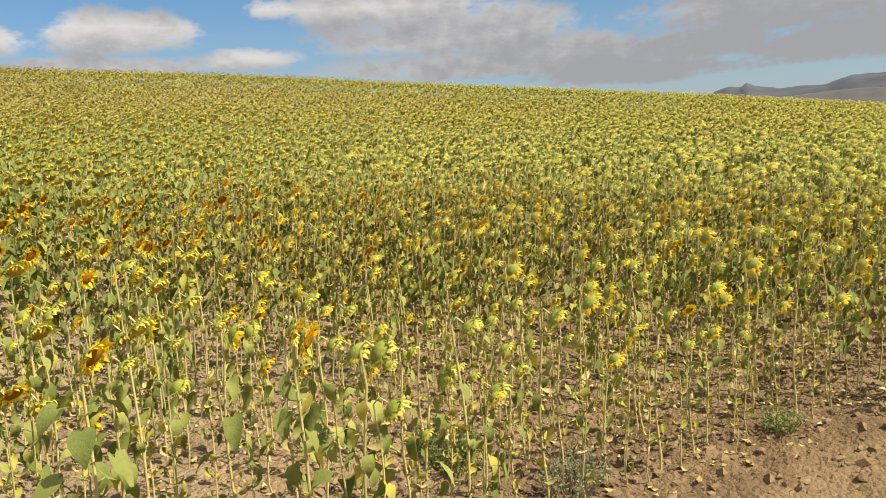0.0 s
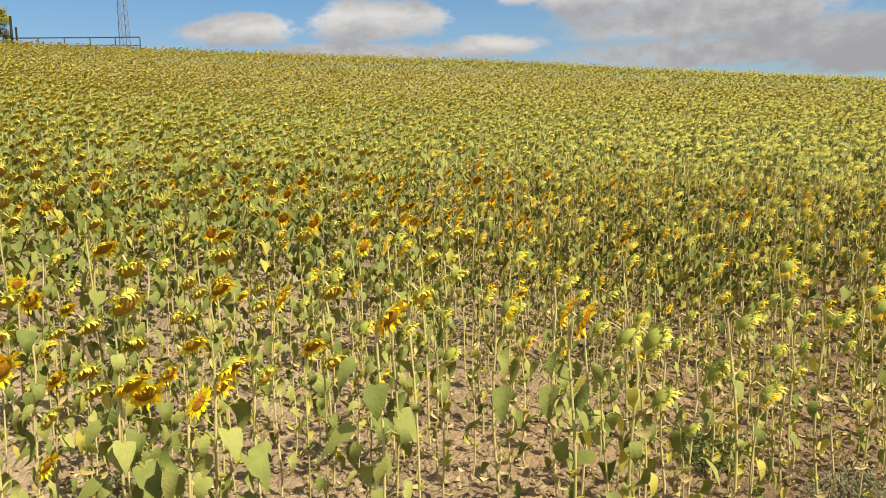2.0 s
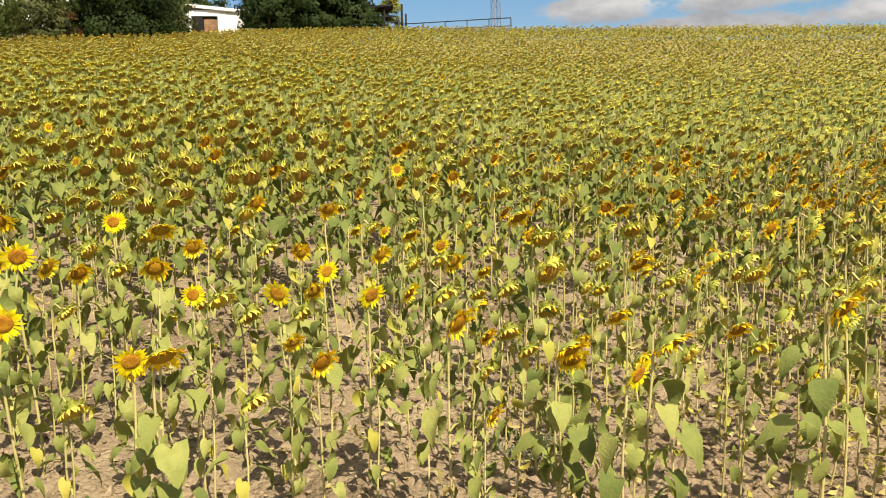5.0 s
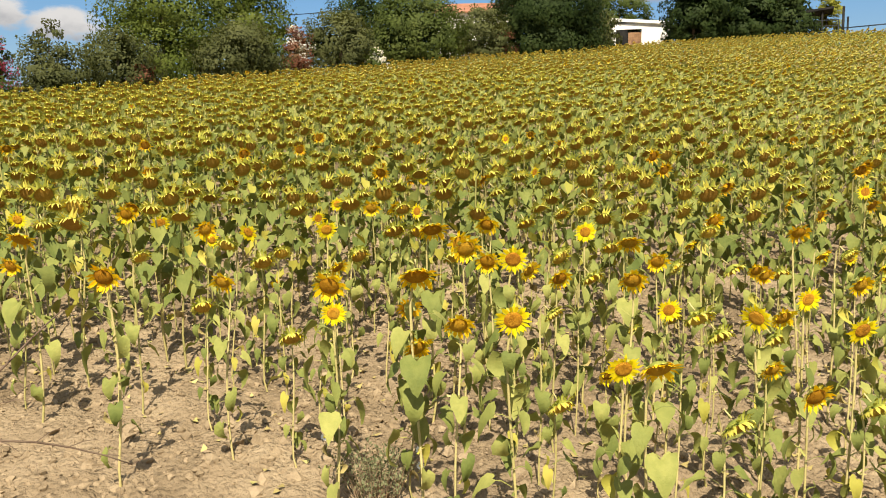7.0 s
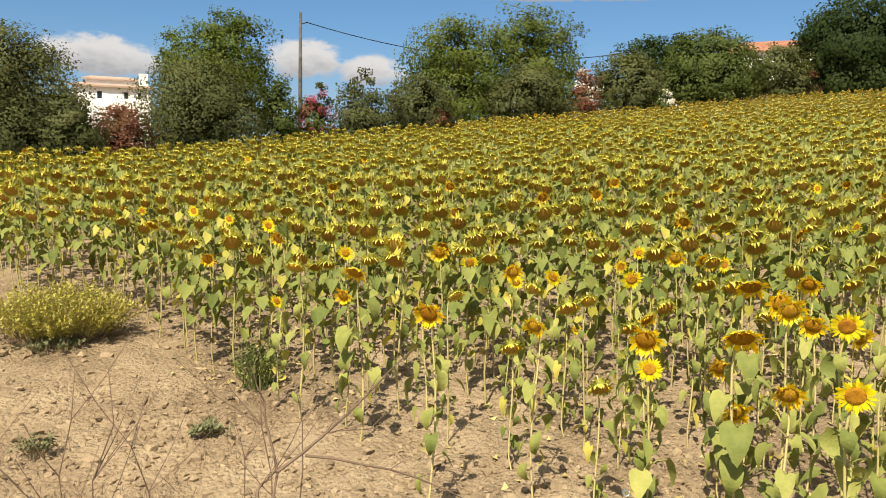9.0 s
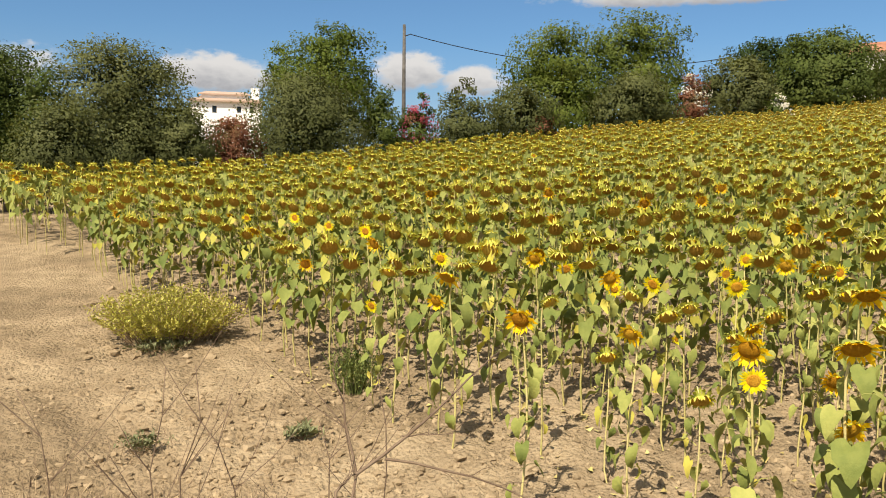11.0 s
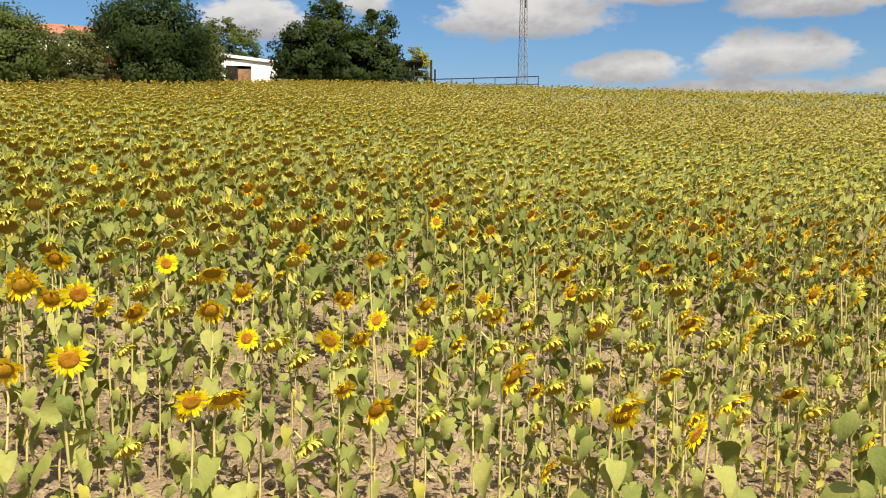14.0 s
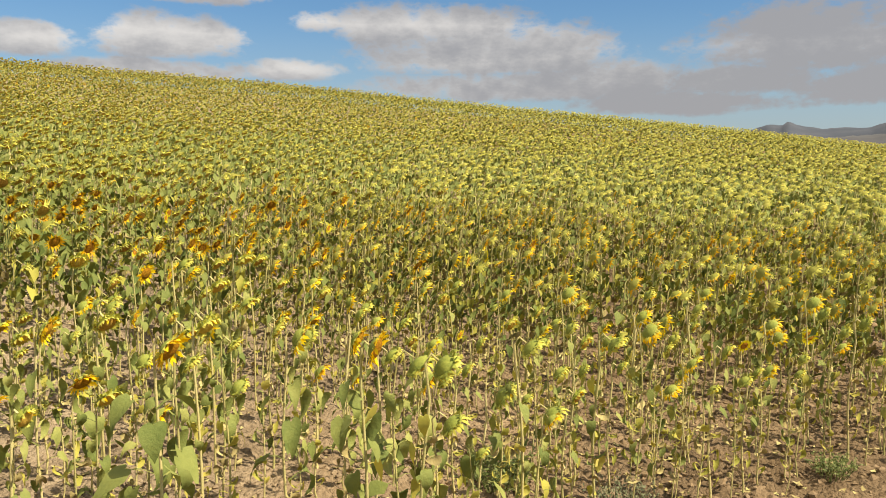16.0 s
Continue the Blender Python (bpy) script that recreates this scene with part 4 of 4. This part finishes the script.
part("upper_wall", *box(-3.2, 2.8, 3.2, 7.5, vz + 0.2, vz + 1.25, 0.03), [M["plaster"]], villa)
V = [(-3.7, 2.9, vz + 1.2), (3.2, 2.9, vz + 1.2), (2.2, 5.3, vz + 1.75), (-2.6, 5.3, vz + 1.75), (-3.7, 7.8, vz + 1.2), (3.2, 7.8, vz + 1.2)]
V += [(x, y, z - 0.18) for x, y, z in V]
part("upper_roof", V, [(0, 1, 2, 3), (3, 2, 5, 4), (7, 6, 9, 8), (8, 9, 10, 11), (0, 6, 7, 1), (4, 5, 11, 10), (0, 3, 9, 6), (3, 4, 10, 9), (1, 7, 8, 2), (2, 8, 11, 5)], [M["pale_tiles"]], villa, "pale terracotta tiles")
part("chimney", *box(3.1, 4.2, 1.6, 2.6, vz + 0.4, vz + 1.9, 0.05), [M["plaster"]], villa, "white chimney")

# pipe fence along the ridge
x0, y0 = away(41.8, 82)
x1, y1 = away(34.5, 82)
fence = thing("pipe_fence", Matrix.Translation(on_ground(x0, y0)), "dark metal pipe fence with a single rail on the ridge", "fence")
fa, fb = Vector((0, 0, 0)), Vector((x1, y1, float(land(x1, y1)))) - on_ground(x0, y0)
rise = [height_at(e, 82) - on_ground(x0, y0).z for e in (6.93, 7.12)]
ta, tb = Vector((0, 0, rise[0])), Vector((fb.x, fb.y, rise[1]))
part("rail", *bar(ta, tb, 0.05), [M["rail"]], fence, smooth=True)
part("lower_rail", *bar(ta - Vector((0, 0, 0.62)), tb - Vector((0, 0, 0.75)), 0.04), [M["rail"]], fence, smooth=True)
for k in range(6):
    s = k / 5
    foot = fa.lerp(fb, s)
    part("post", *bar(foot - Vector((0, 0, 0.3)), ta.lerp(tb, s), 0.05), [M["rail"]], fence, smooth=True)

gate_post = thing("gate_post", Matrix.Translation(on_ground(*away(41.75, 81.5))), "tall dark gate post at the fence", "post")
gh = height_at(8.2, 81.5) - gate_post.matrix_basis.translation.z
part("shaft", *tube([Vector((0, 0, -0.2)), Vector((0.02, 0, gh))], [0.13, 0.10], 8), [M["dark"]], gate_post, smooth=True)
part("shaft", *tube([Vector((0.32, 0.2, -0.2)), Vector((0.33, 0.2, gh - 0.9))], [0.09, 0.08], 8), [M["dark"]], gate_post, smooth=True)

low_gate = thing("field_gate", Matrix.Translation(on_ground(*away(44.4, 82))), "low metal field gate beside the trees", "gate")
gx, gy = Vector(away(42.0, 82)) - Vector(away(44.4, 82))
lift_ = height_at(7.45, 82) - low_gate.matrix_basis.translation.z
for k in range(3):
    part("bar", *bar((0, 0, lift_ - 0.5 * k), (gx, gy, lift_ - 0.5 * k), 0.04), [M["rail"]], low_gate, smooth=True)
for s in (0.0, 0.5, 1.0):
    part("upright", *bar((gx * s, gy * s, -0.2), (gx * s, gy * s, lift_), 0.045), [M["rail"]], low_gate, smooth=True)

shelter = thing("open_shelter", facing(44.3, 84, 0.0), "open shelter with a dark flat roof on posts", "shelter")
sz = height_at(7.95, 84) - shelter.matrix_basis.translation.z
V = [(-2.2, -1.6, sz - 0.45), (2.9, -1.6, sz + 0.05), (2.9, 2.4, sz + 0.05), (-2.2, 2.4, sz - 0.45)]
V += [(x, y, z + 0.18) for x, y, z in V]
part("roof", V, [(3, 2, 1, 0), (4, 5, 6, 7), (0, 1, 5, 4), (1, 2, 6, 5), (2, 3, 7, 6), (3, 0, 4, 7)], [M["dark"]], shelter, "dark roof sheet")
for px in (-2.0, 2.0):
    for py in (-1.3, 2.1):
        part("post", *bar((px, py, -0.2), (px, py, sz - 0.1), 0.08), [M["dark"]], shelter, smooth=True)

# lattice mast
mast = thing("lattice_mast", Matrix.Translation(on_ground(*away(35.65, 142), 0.3)), "tall slim galvanised lattice mast with antennas", "mast")
mz = height_at(13.2, 142) - mast.matrix_basis.translation.z


def leg_at(k, z):
    w = 0.95 - 0.42 * z / mz
    a = radians(90 * k + 20)
    return Vector((math.cos(a) * w, math.sin(a) * w, z))


for k in range(4):
    part("leg", *bar(leg_at(k, 0), leg_at(k, mz), 0.055), [M["steel"]], mast, smooth=True)
levels = [mz * i / 15 for i in range(16)]
for lo, hi in zip(levels, levels[1:]):
    for k in range(4):
        part("brace", *bar(leg_at(k, lo), leg_at((k + 1) % 4, hi), 0.022, 4), [M["steel"]], mast)
        part("ring_bar", *bar(leg_at(k, hi), leg_at((k + 1) % 4, hi), 0.022, 4), [M["steel"]], mast)
for k, z in ((0, 0.93), (2, 0.93), (1, 0.85)):
    p = leg_at(k, mz * z)
    out = Vector((p.x, p.y, 0)).normalized()
    part("arm", *bar(p, p + out * 0.7, 0.04, 4), [M["steel"]], mast)
    part("antenna", *box(p.x + out.x * 0.7 - 0.12, p.x + out.x * 0.7 + 0.12, p.y + out.y * 0.7 - 0.08, p.y + out.y * 0.7 + 0.08, p.z - 0.6, p.z + 1.0, 0.03), [M["steel"]], mast, "panel antenna")

# utility pole with its cable
pole = thing("utility_pole", Matrix.Translation(on_ground(*away(95.68, 56), 0.2)), "weathered wooden utility pole behind the hedge", "pole")
pz = height_at(11.4, 56) - pole.matrix_basis.translation.z
part("shaft", *tube([Vector((0, 0, 0)), Vector((0, 0, pz * 0.5)), Vector((0, 0, pz))], [0.16, 0.13, 0.10], 10), [M["grey_wood"]], pole, smooth=True)
part("insulator", *bar((0, 0, pz - 0.75), (0.4, 0.5, pz - 0.7), 0.035), [M["dark"]], pole)
tip = pole.matrix_basis.translation + Vector((0.4, 0.5, pz - 0.72))
end = Vector((*away(70.0, 74), height_at(9.9, 74)))
pts = [tip.lerp(end, i / 24) - Vector((0, 0, 2.1 * 4 * (i / 24) * (1 - i / 24))) for i in range(25)]
cable = new("power_cable", mesh_of("power_cable", *tube(pts, [0.03] * 25, 5), [M["dark"]], smooth=True))
tagged(cable, "dark sagging overhead power cable", "cable")


# ---- far hills ----
def ridge(name, d, profile, mat, label, seed):
    az = np.arange(profile[0][0], profile[-1][0] + 0.01, 0.25)
    el = np.interp(az, [p[0] for p in profile], [p[1] for p in profile])
    V, F = [], []
    steps = 12
    for i, (a, e) in enumerate(zip(az, el)):
        for k in range(steps):
            s = k / (steps - 1)
            dd = d * (0.72 + 0.28 * s + 0.25 * max(0, s - 0.8))
            top_ = d * math.tan(radians(e))
            z = -60 + (top_ + 60) * math.sin(min(1.0, s * 1.05) * math.pi / 2) + d * 0.0016 * noise.fractal(Vector((a * 0.8, s * 5, seed)), 0.8, 2.0, 4) * (0.3 + s)
            x, y = away(a, dd)
            V.append((x, y, z))
            if i and k:
                o = i * steps + k
                F.append((o - steps - 1, o - 1, o, o - steps))
    return tagged(new(name, mesh_of(name, V, F, [mat], smooth=True)), label, "hills", kind="structure")


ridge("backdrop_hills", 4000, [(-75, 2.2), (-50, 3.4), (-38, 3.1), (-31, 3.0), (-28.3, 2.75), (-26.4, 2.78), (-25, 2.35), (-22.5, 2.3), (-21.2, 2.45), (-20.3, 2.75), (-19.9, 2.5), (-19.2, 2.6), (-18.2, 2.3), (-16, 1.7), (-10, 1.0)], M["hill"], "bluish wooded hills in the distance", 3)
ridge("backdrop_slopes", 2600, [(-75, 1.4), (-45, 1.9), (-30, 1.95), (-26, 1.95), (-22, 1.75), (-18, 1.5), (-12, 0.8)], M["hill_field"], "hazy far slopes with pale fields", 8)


# ---- verge: clods, weeds, dry stalks ----
def scatter_clods():
    r = random.Random(77)
    base = bmesh.new()
    bmesh.ops.create_icosphere(base, subdivisions=1, radius=1.0)
    IV = np.array([v.co[:] for v in base.verts])
    IF = [tuple(v.index for v in f_.verts) for f_ in base.faces if f_.calc_center_median().z > -0.3]
    base.free()
    VV, FF, o = [], [], 0
    g_ = np.random.default_rng(5)
    made = 0
    def drop(x, y, s, flat_):
        nonlocal o
        W = IV * (1 + 0.28 * g_.normal(size=(len(IV), 1))) * np.array([1.0, r.uniform(0.65, 1.1), flat_]) * s
        a = r.uniform(0, 6.28)
        c, n_ = math.cos(a), math.sin(a)
        VV.append(np.stack([W[:, 0] * c - W[:, 1] * n_ + x, W[:, 0] * n_ + W[:, 1] * c + y, W[:, 2] + float(land(x, y)) + ruffle(x, y) - 0.1 * s], 1))
        FF.extend(tuple(i + o for i in f_) for f_ in IF)
        o += len(IV)

    # clods between the rows, thickest at the dry eastern end
    while made < 9000:
        az, d = r.uniform(-36, 118), 3.4 + 9.5 * r.random() ** 1.5
        if r.random() < 0.3 and az > 10:
            continue
        x, y = -d * math.sin(radians(az)), d * math.cos(radians(az))
        s = (0.010 + 0.046 * r.random() ** 2.4) * (1.2 if d > 9 else 1.0)
        if r.random() < 0.6 and noise.noise(Vector((x * 0.9, y * 0.9, 2))) < 0.0:
            continue
        drop(x, y, s, r.uniform(0.5, 0.85))
        made += 1
    # fine crumbs of the bare verge and between the first rows
    made = 0
    while made < 12500:
        az, d = r.uniform(70, 122) if made % 3 else r.uniform(-36, 70), 2.9 + 6.0 * r.random() ** 1.4
        x, y = -d * math.sin(radians(az)), d * math.cos(radians(az))
        if noise.noise(Vector((x * 1.3, y * 1.3, 5))) < -0.2:
            continue
        drop(x, y, 0.008 + 0.024 * r.random() ** 2, r.uniform(0.6, 0.95))
        made += 1
    tagged(new("soil_clods", mesh_of("soil_clods", np.concatenate(VV).tolist(), FF, [M["clod"]])), "loose clods and crumbs of dry tan soil", "clods", kind="stuff")


scatter_clods()


def leaf_litter():
    """Shed leaves and petals that lie curled between the stalks."""
    r = random.Random(41)
    V, F, I = [], [], []
    for x, y, d, az in field:
        if d > 11:
            break
        for _ in range(5):
            p = on_ground(x + r.gauss(0, 0.16), y + r.gauss(0, 0.16))
            p.z += ruffle(p.x, p.y) + 0.008
            a = r.uniform(0, 6.28)
            t_, b_ = Vector((math.cos(a), math.sin(a), r.uniform(-0.2, 0.2))), Vector((-math.sin(a), math.cos(a), r.uniform(-0.3, 0.3)))
            s = r.uniform(0.012, 0.04)
            curl = Vector((0, 0, s * r.uniform(0.2, 0.8)))
            o = len(V)
            V += [p - t_ * s + curl, p - b_ * s * 0.6, p + t_ * s + curl * 0.6, p + b_ * s * 0.6, p + curl * 0.1]
            F += [(o, o + 1, o + 4), (o + 1, o + 2, o + 4), (o + 2, o + 3, o + 4), (o + 3, o, o + 4)]
            I += [0 if r.random() < 0.7 else 1] * 4
    tagged(new("leaf_litter", mesh_of("leaf_litter", V, F, [M["dead_leaf"], M["stem"]], I, smooth=True)), "shed dry leaves lying on the soil", "leaf litter", kind="stuff")


leaf_litter()

M["weed"] = material("weed", [(0.10, 0.14, 0.04), (0.17, 0.21, 0.06), (0.26, 0.27, 0.09)], 0.7, 20, island=0.6, through_light=0.2)
M["broom"] = material("yellow_green_weed", [(0.30, 0.31, 0.06), (0.45, 0.43, 0.10), (0.60, 0.54, 0.16)], 0.7, 20, island=0.6, through_light=0.2)
M["grey_weed"] = material("grey_weed", [(0.11, 0.13, 0.06), (0.175, 0.19, 0.095), (0.25, 0.26, 0.14)], 0.75, 20, island=0.6, through_light=0.15)
M["straw"] = material("dry_stalk", [(0.20, 0.13, 0.08), (0.32, 0.23, 0.14), (0.45, 0.35, 0.22)], 0.85, 20, 0.3, 90, island=0.4)
M["twig"] = material("brown_twig", [(0.075, 0.05, 0.033), (0.13, 0.088, 0.06), (0.20, 0.145, 0.10)], 0.85, 20, 0.3, 90, island=0.4)


def sprays(r, count, spread, tall, leafy, width=0.004, leaf=0.02):
    """Thin stems that fan out from one root, with small leaves."""
    V, F, LV, LF = [], [], [], []
    for _ in range(count):
        a = r.uniform(0, 6.28)
        out = spread * math.sqrt(r.random())
        root = Vector((math.cos(a) * out * 0.55, math.sin(a) * out * 0.55, -0.02))
        h = tall * r.uniform(0.55, 1.05) * (1 - 0.35 * (out / spread) ** 2)
        end_ = Vector((math.cos(a) * out, math.sin(a) * out, h)) + Vector((r.gauss(0, 0.04), r.gauss(0, 0.04), 0))
        mid = root.lerp(end_, 0.5) + Vector((r.gauss(0, 0.02), r.gauss(0, 0.02), 0.03))
        v, f_ = tube([root, mid, end_], [width, width * 0.8, width * 0.4], 3)
        F += [tuple(i + len(V) for i in q) for q in f_]
        V += v
        for _ in range(leafy):
            s = r.uniform(0.25, 1.0)
            p = root.lerp(mid, s * 2) if s < 0.5 else mid.lerp(end_, s * 2 - 1)
            d1 = Vector((r.gauss(0, 1), r.gauss(0, 1), r.gauss(0.6, 0.7))).normalized()
            d2 = d1.orthogonal().normalized()
            ll = leaf * r.uniform(0.6, 1.4)
            o = len(LV)
            LV += [p, p + d1 * ll * 0.5 + d2 * ll * 0.22, p + d1 * ll, p + d1 * ll * 0.5 - d2 * ll * 0.22]
            LF.append((o, o + 1, o + 2, o + 3))
    return (V, F), (LV, LF)


def weed(name, x, y, spread, tall, mat, label, count=120, leafy=14, leaf=0.03, seed=1):
    r = random.Random(seed)
    ob = thing(name, Matrix.Translation(on_ground(x, y)), label, "weed")
    stems, leaves = sprays(r, count, spread, tall, leafy, 0.003, leaf)
    tagged(part("stalk", *stems, [M["straw" if mat != "weed" else "weed"]], ob), kind="stuff")
    tagged(part("foliage", *leaves, [M[mat]], ob), kind="stuff")
    return ob


weed("wild_bush", -9.0, -3.85, 0.74, 0.56, "broom", "yellow-green feathery bush on bare soil", 620, 34, 0.034, 3)
weed("weed", -8.55, -3.75, 0.3, 0.12, "grey_weed", "low grey-green weed beside the bush", 60, 14, 0.04, 4)
weed("weed", -7.55, -1.75, 0.24, 0.42, "weed", "green leafy weed at the field edge", 110, 16, 0.03, 5)
weed("weed", -6.55, -1.95, 0.10, 0.07, "grey_weed", "small grey thistle on bare soil", 26, 12, 0.05, 6)
weed("weed", -6.2, -2.95, 0.13, 0.12, "grey_weed", "small grey-green weed among dry stalks", 34, 12, 0.035, 7)
weed("fennel", -4.75, 0.75, 0.20, 0.36, "grey_weed", "feathery grey-green weed with pale daisies", 90, 22, 0.02, 8)
M["daisy"] = material("daisy_petal", [(0.72, 0.72, 0.62), (0.82, 0.82, 0.74), (0.86, 0.86, 0.80)], 0.7, 30, piece=0.3)


def daisy(x, y, tall, tilt):
    """A pale daisy on a thin stem."""
    ob = thing("daisy", Matrix.Translation(on_ground(x, y)), "small pale daisy with a yellow middle beside the weed", "daisy", "daisies at the field edge")
    tip_ = Vector((0.03, -0.01, tall))
    part("stem", *tube([Vector((0, 0, -0.02)), Vector((0.0, 0.01, tall * 0.5)), tip_], [0.0018, 0.0016, 0.0013], 4), [M["weed"]], ob)
    turn_ = Matrix.Rotation(radians(tilt), 3, "Y")
    V = [tip_ + turn_ @ Vector((0.008 * math.cos(a) + 0.001, 0.008 * math.sin(a), 0.006)) for a in np.radians(range(0, 360, 45))] + [tip_ + turn_ @ Vector((0, 0, 0.010))]
    part("flower_centre", V, [(i, (i + 1) % 8, 8) for i in range(8)], [M["petal"]], ob, "yellow middle", smooth=True)
    for k in range(11):
        a = 2 * math.pi * k / 11
        c, n_ = Vector((math.cos(a), math.sin(a), 0)), Vector((-math.sin(a), math.cos(a), 0))
        V = [tip_ + turn_ @ (c * u + n_ * w + Vector((0, 0, 0.005))) for u, w in ((0.006, -0.002), (0.018, -0.0045), (0.024, 0), (0.018, 0.0045), (0.006, 0.002))]
        part("petal", V, [(0, 1, 2, 3, 4)], [M["daisy"]], ob)


daisy(-4.80, 1.02, 0.12, 55)
daisy(-4.97, 1.08, 0.12, 55)
daisy(-5.28, 0.62, 0.14, 50)
weed("weed", -3.1, 3.6, 0.2, 0.25, "grey_weed", "feathery grey weed between sunflowers", 60, 16, 0.025, 9)
weed("weed", 0.7, 5.0, 0.26, 0.30, "grey_weed", "feathery grey weed between sunflowers", 90, 18, 0.022, 10)
weed("weed", 0.0, 5.4, 0.24, 0.32, "weed", "green weed between sunflowers", 80, 18, 0.028, 11)
weed("weed", 2.4, 5.9, 0.16, 0.18, "weed", "small green weed on bare soil", 50, 14, 0.022, 12)


def dry_weed(az, d, tall, label, seed, lean=0.0, forks=5):
    """A dead branched stalk."""
    r = random.Random(seed)
    x, y = away(az, d)
    ob = thing("dry_weed", Matrix.Translation(on_ground(x, y, 0.03)), label, "dry weed", "dry weeds of the verge")
    side = Vector((math.cos(radians(az)), math.sin(radians(az)), 0))
    pts = [Vector((0, 0, 0))]
    for k in range(1, 8):
        pts.append(side * (lean * tall * k / 7 + r.gauss(0, 0.02)) + Vector((r.gauss(0, 0.015), r.gauss(0, 0.015), tall * k / 7)))
    part("stalk", *tube(pts, [0.0046 - 0.0004 * k for k in range(8)], 5), [M["twig"]], ob, smooth=True)
    for _ in range(forks):
        k = r.randrange(2, 7)
        a = r.uniform(-1, 1)
        p = pts[k]
        ll = tall * r.uniform(0.12, 0.34)
        q = p + side * (math.copysign(ll * 0.6, a)) + Vector((r.gauss(0, 0.05), r.gauss(0, 0.05), ll * 0.8))
        mid = p.lerp(q, 0.5) - Vector((0, 0, 0.02))
        part("twig", *tube([p, mid, q], [0.0026, 0.002, 0.0011], 4), [M["twig"]], ob)
    return ob


dry_weed(111.4, 3.0, 1.38, "tall dead weed stalk on the verge", 1, 0.03)
dry_weed(106.2, 3.1, 1.24, "bent dead weed stalk on the verge", 2, -0.06)
dry_weed(99.8, 3.0, 1.32, "straight dead weed stalk with dry tips", 3, 0.0, 7)
dry_weed(96.6, 3.1, 1.30, "thin dead weed stalk leaning aside", 4, -0.06, 3)
dry_weed(102.8, 3.2, 1.10, "thin dead weed stalk with dry tips", 8, 0.08, 6)
dry_weed(114.2, 3.2, 1.32, "dead weed with many fine twigs", 7, 0.1, 12)
dry_weed(117.5, 3.3, 1.25, "dead weed with many fine twigs", 9, -0.1, 12)


def dry_branch(root, fork, shoots, label, seed):
    """A dead weed that forks high over the soil; shoots: start, end, how far the middle bows up, thickness."""
    r = random.Random(seed)
    ob = thing("dry_weed", Matrix.Translation(on_ground(*root, 0.03)), label, "dry weed", "dry weeds of the verge")
    origin = ob.matrix_basis.translation
    knot = Vector(fork) - origin
    pts = [knot * k + Vector((r.gauss(0, 0.012), r.gauss(0, 0.012), 0)) * (4 * k * (1 - k)) for k in (0, 0.25, 0.5, 0.75, 1)]
    part("stalk", *tube(pts, [0.0065, 0.006, 0.0055, 0.005, 0.0045], 6), [M["twig"]], ob, smooth=True)
    for start, end_, bow, thick_ in shoots:
        p, q = Vector(start) - origin, Vector(end_) - origin
        line = [p.lerp(q, k / 6) + Vector((r.gauss(0, 0.004), r.gauss(0, 0.004), bow * 4 * (k / 6) * (1 - k / 6))) for k in range(7)]
        part("shoot", *tube(line, [1.4 * thick_ * (1 - 0.1 * k) for k in range(7)], 5), [M["twig"]], ob, smooth=True)
        for k in range(2, 7):
            tip_ = line[k] + (q - p).normalized() * 0.05 + Vector((r.gauss(0, 0.02), r.gauss(0, 0.02), r.uniform(-0.02, 0.05)))
            part("twig", *tube([line[k], line[k].lerp(tip_, 0.5) + Vector((0, 0, 0.006)), tip_], [0.0016, 0.0013, 0.0008], 4), [M["twig"]], ob)
    return ob


dry_branch((-3.12, -1.27), (-3.306, -1.08, -0.786), [((-3.306, -1.08, -0.786), (-3.408, -1.169, -0.487), 0.0, 0.0034), ((-3.306, -1.08, -0.786), (-3.649, -0.673, -0.482), -0.02, 0.0044),
                                                     ((-3.357, -1.01, -0.753), (-3.405, -0.467, -0.927), 0.03, 0.0034), ((-3.431, -0.957, -0.701), (-3.46, -0.80, -0.70), 0.0, 0.002)],
           "dead forked weed with a long arching branch", 5)
dry_branch((-3.05, -1.42), (-3.253, -1.142, -0.847), [((-3.253, -1.142, -0.847), (-3.306, -1.08, -0.786), 0.015, 0.004)], "bent dead stalk leaning against the forked weed", 6)


def dry_grass():
    """Thin straw and brown stubble that thickens towards the far end of the verge."""
    r = random.Random(9)
    V, F, I = [], [], []
    made = 0
    while made < 4200:
        az, d = r.uniform(92, 126), r.uniform(2.0, 7.0)
        x, y = away(az, d)
        thick = min(1.0, max(0.05, (az - 96) / 14)) * min(1.0, max(0.1, (6.4 - d) / 2.4))
        if y > float(crop_edge(x)) - 0.25 or r.random() > thick or noise.noise(Vector((x * 1.1, y * 1.1, 7))) < -0.15:
            continue
        z = float(land(x, y)) + ruffle(x, y)
        h = r.uniform(0.05, 0.26) * (0.5 + 0.5 * thick)
        a = r.uniform(0, 6.28)
        t_ = Vector((math.cos(a), math.sin(a), 0)) * r.uniform(0.0012, 0.0026)
        root = Vector((x, y, z - 0.01))
        bend = root + Vector((r.gauss(0, 0.3), r.gauss(0, 0.3), 1)).normalized() * h * 0.6
        top_ = bend + Vector((r.gauss(0, 0.8), r.gauss(0, 0.8), 0.8)).normalized() * h * 0.4
        o = len(V)
        V += [root - t_, root + t_, bend - t_ * 0.8, bend + t_ * 0.8, top_]
        F += [(o, o + 1, o + 3, o + 2), (o + 2, o + 3, o + 4)]
        I += [int(r.random() < 0.55)] * 2
        made += 1
    tagged(new("dry_grass", mesh_of("dry_grass", V, F, [M["straw"], M["twig"]], I)), "thin dry straw and brown stubble on the verge", "grass", kind="stuff")


dry_grass()
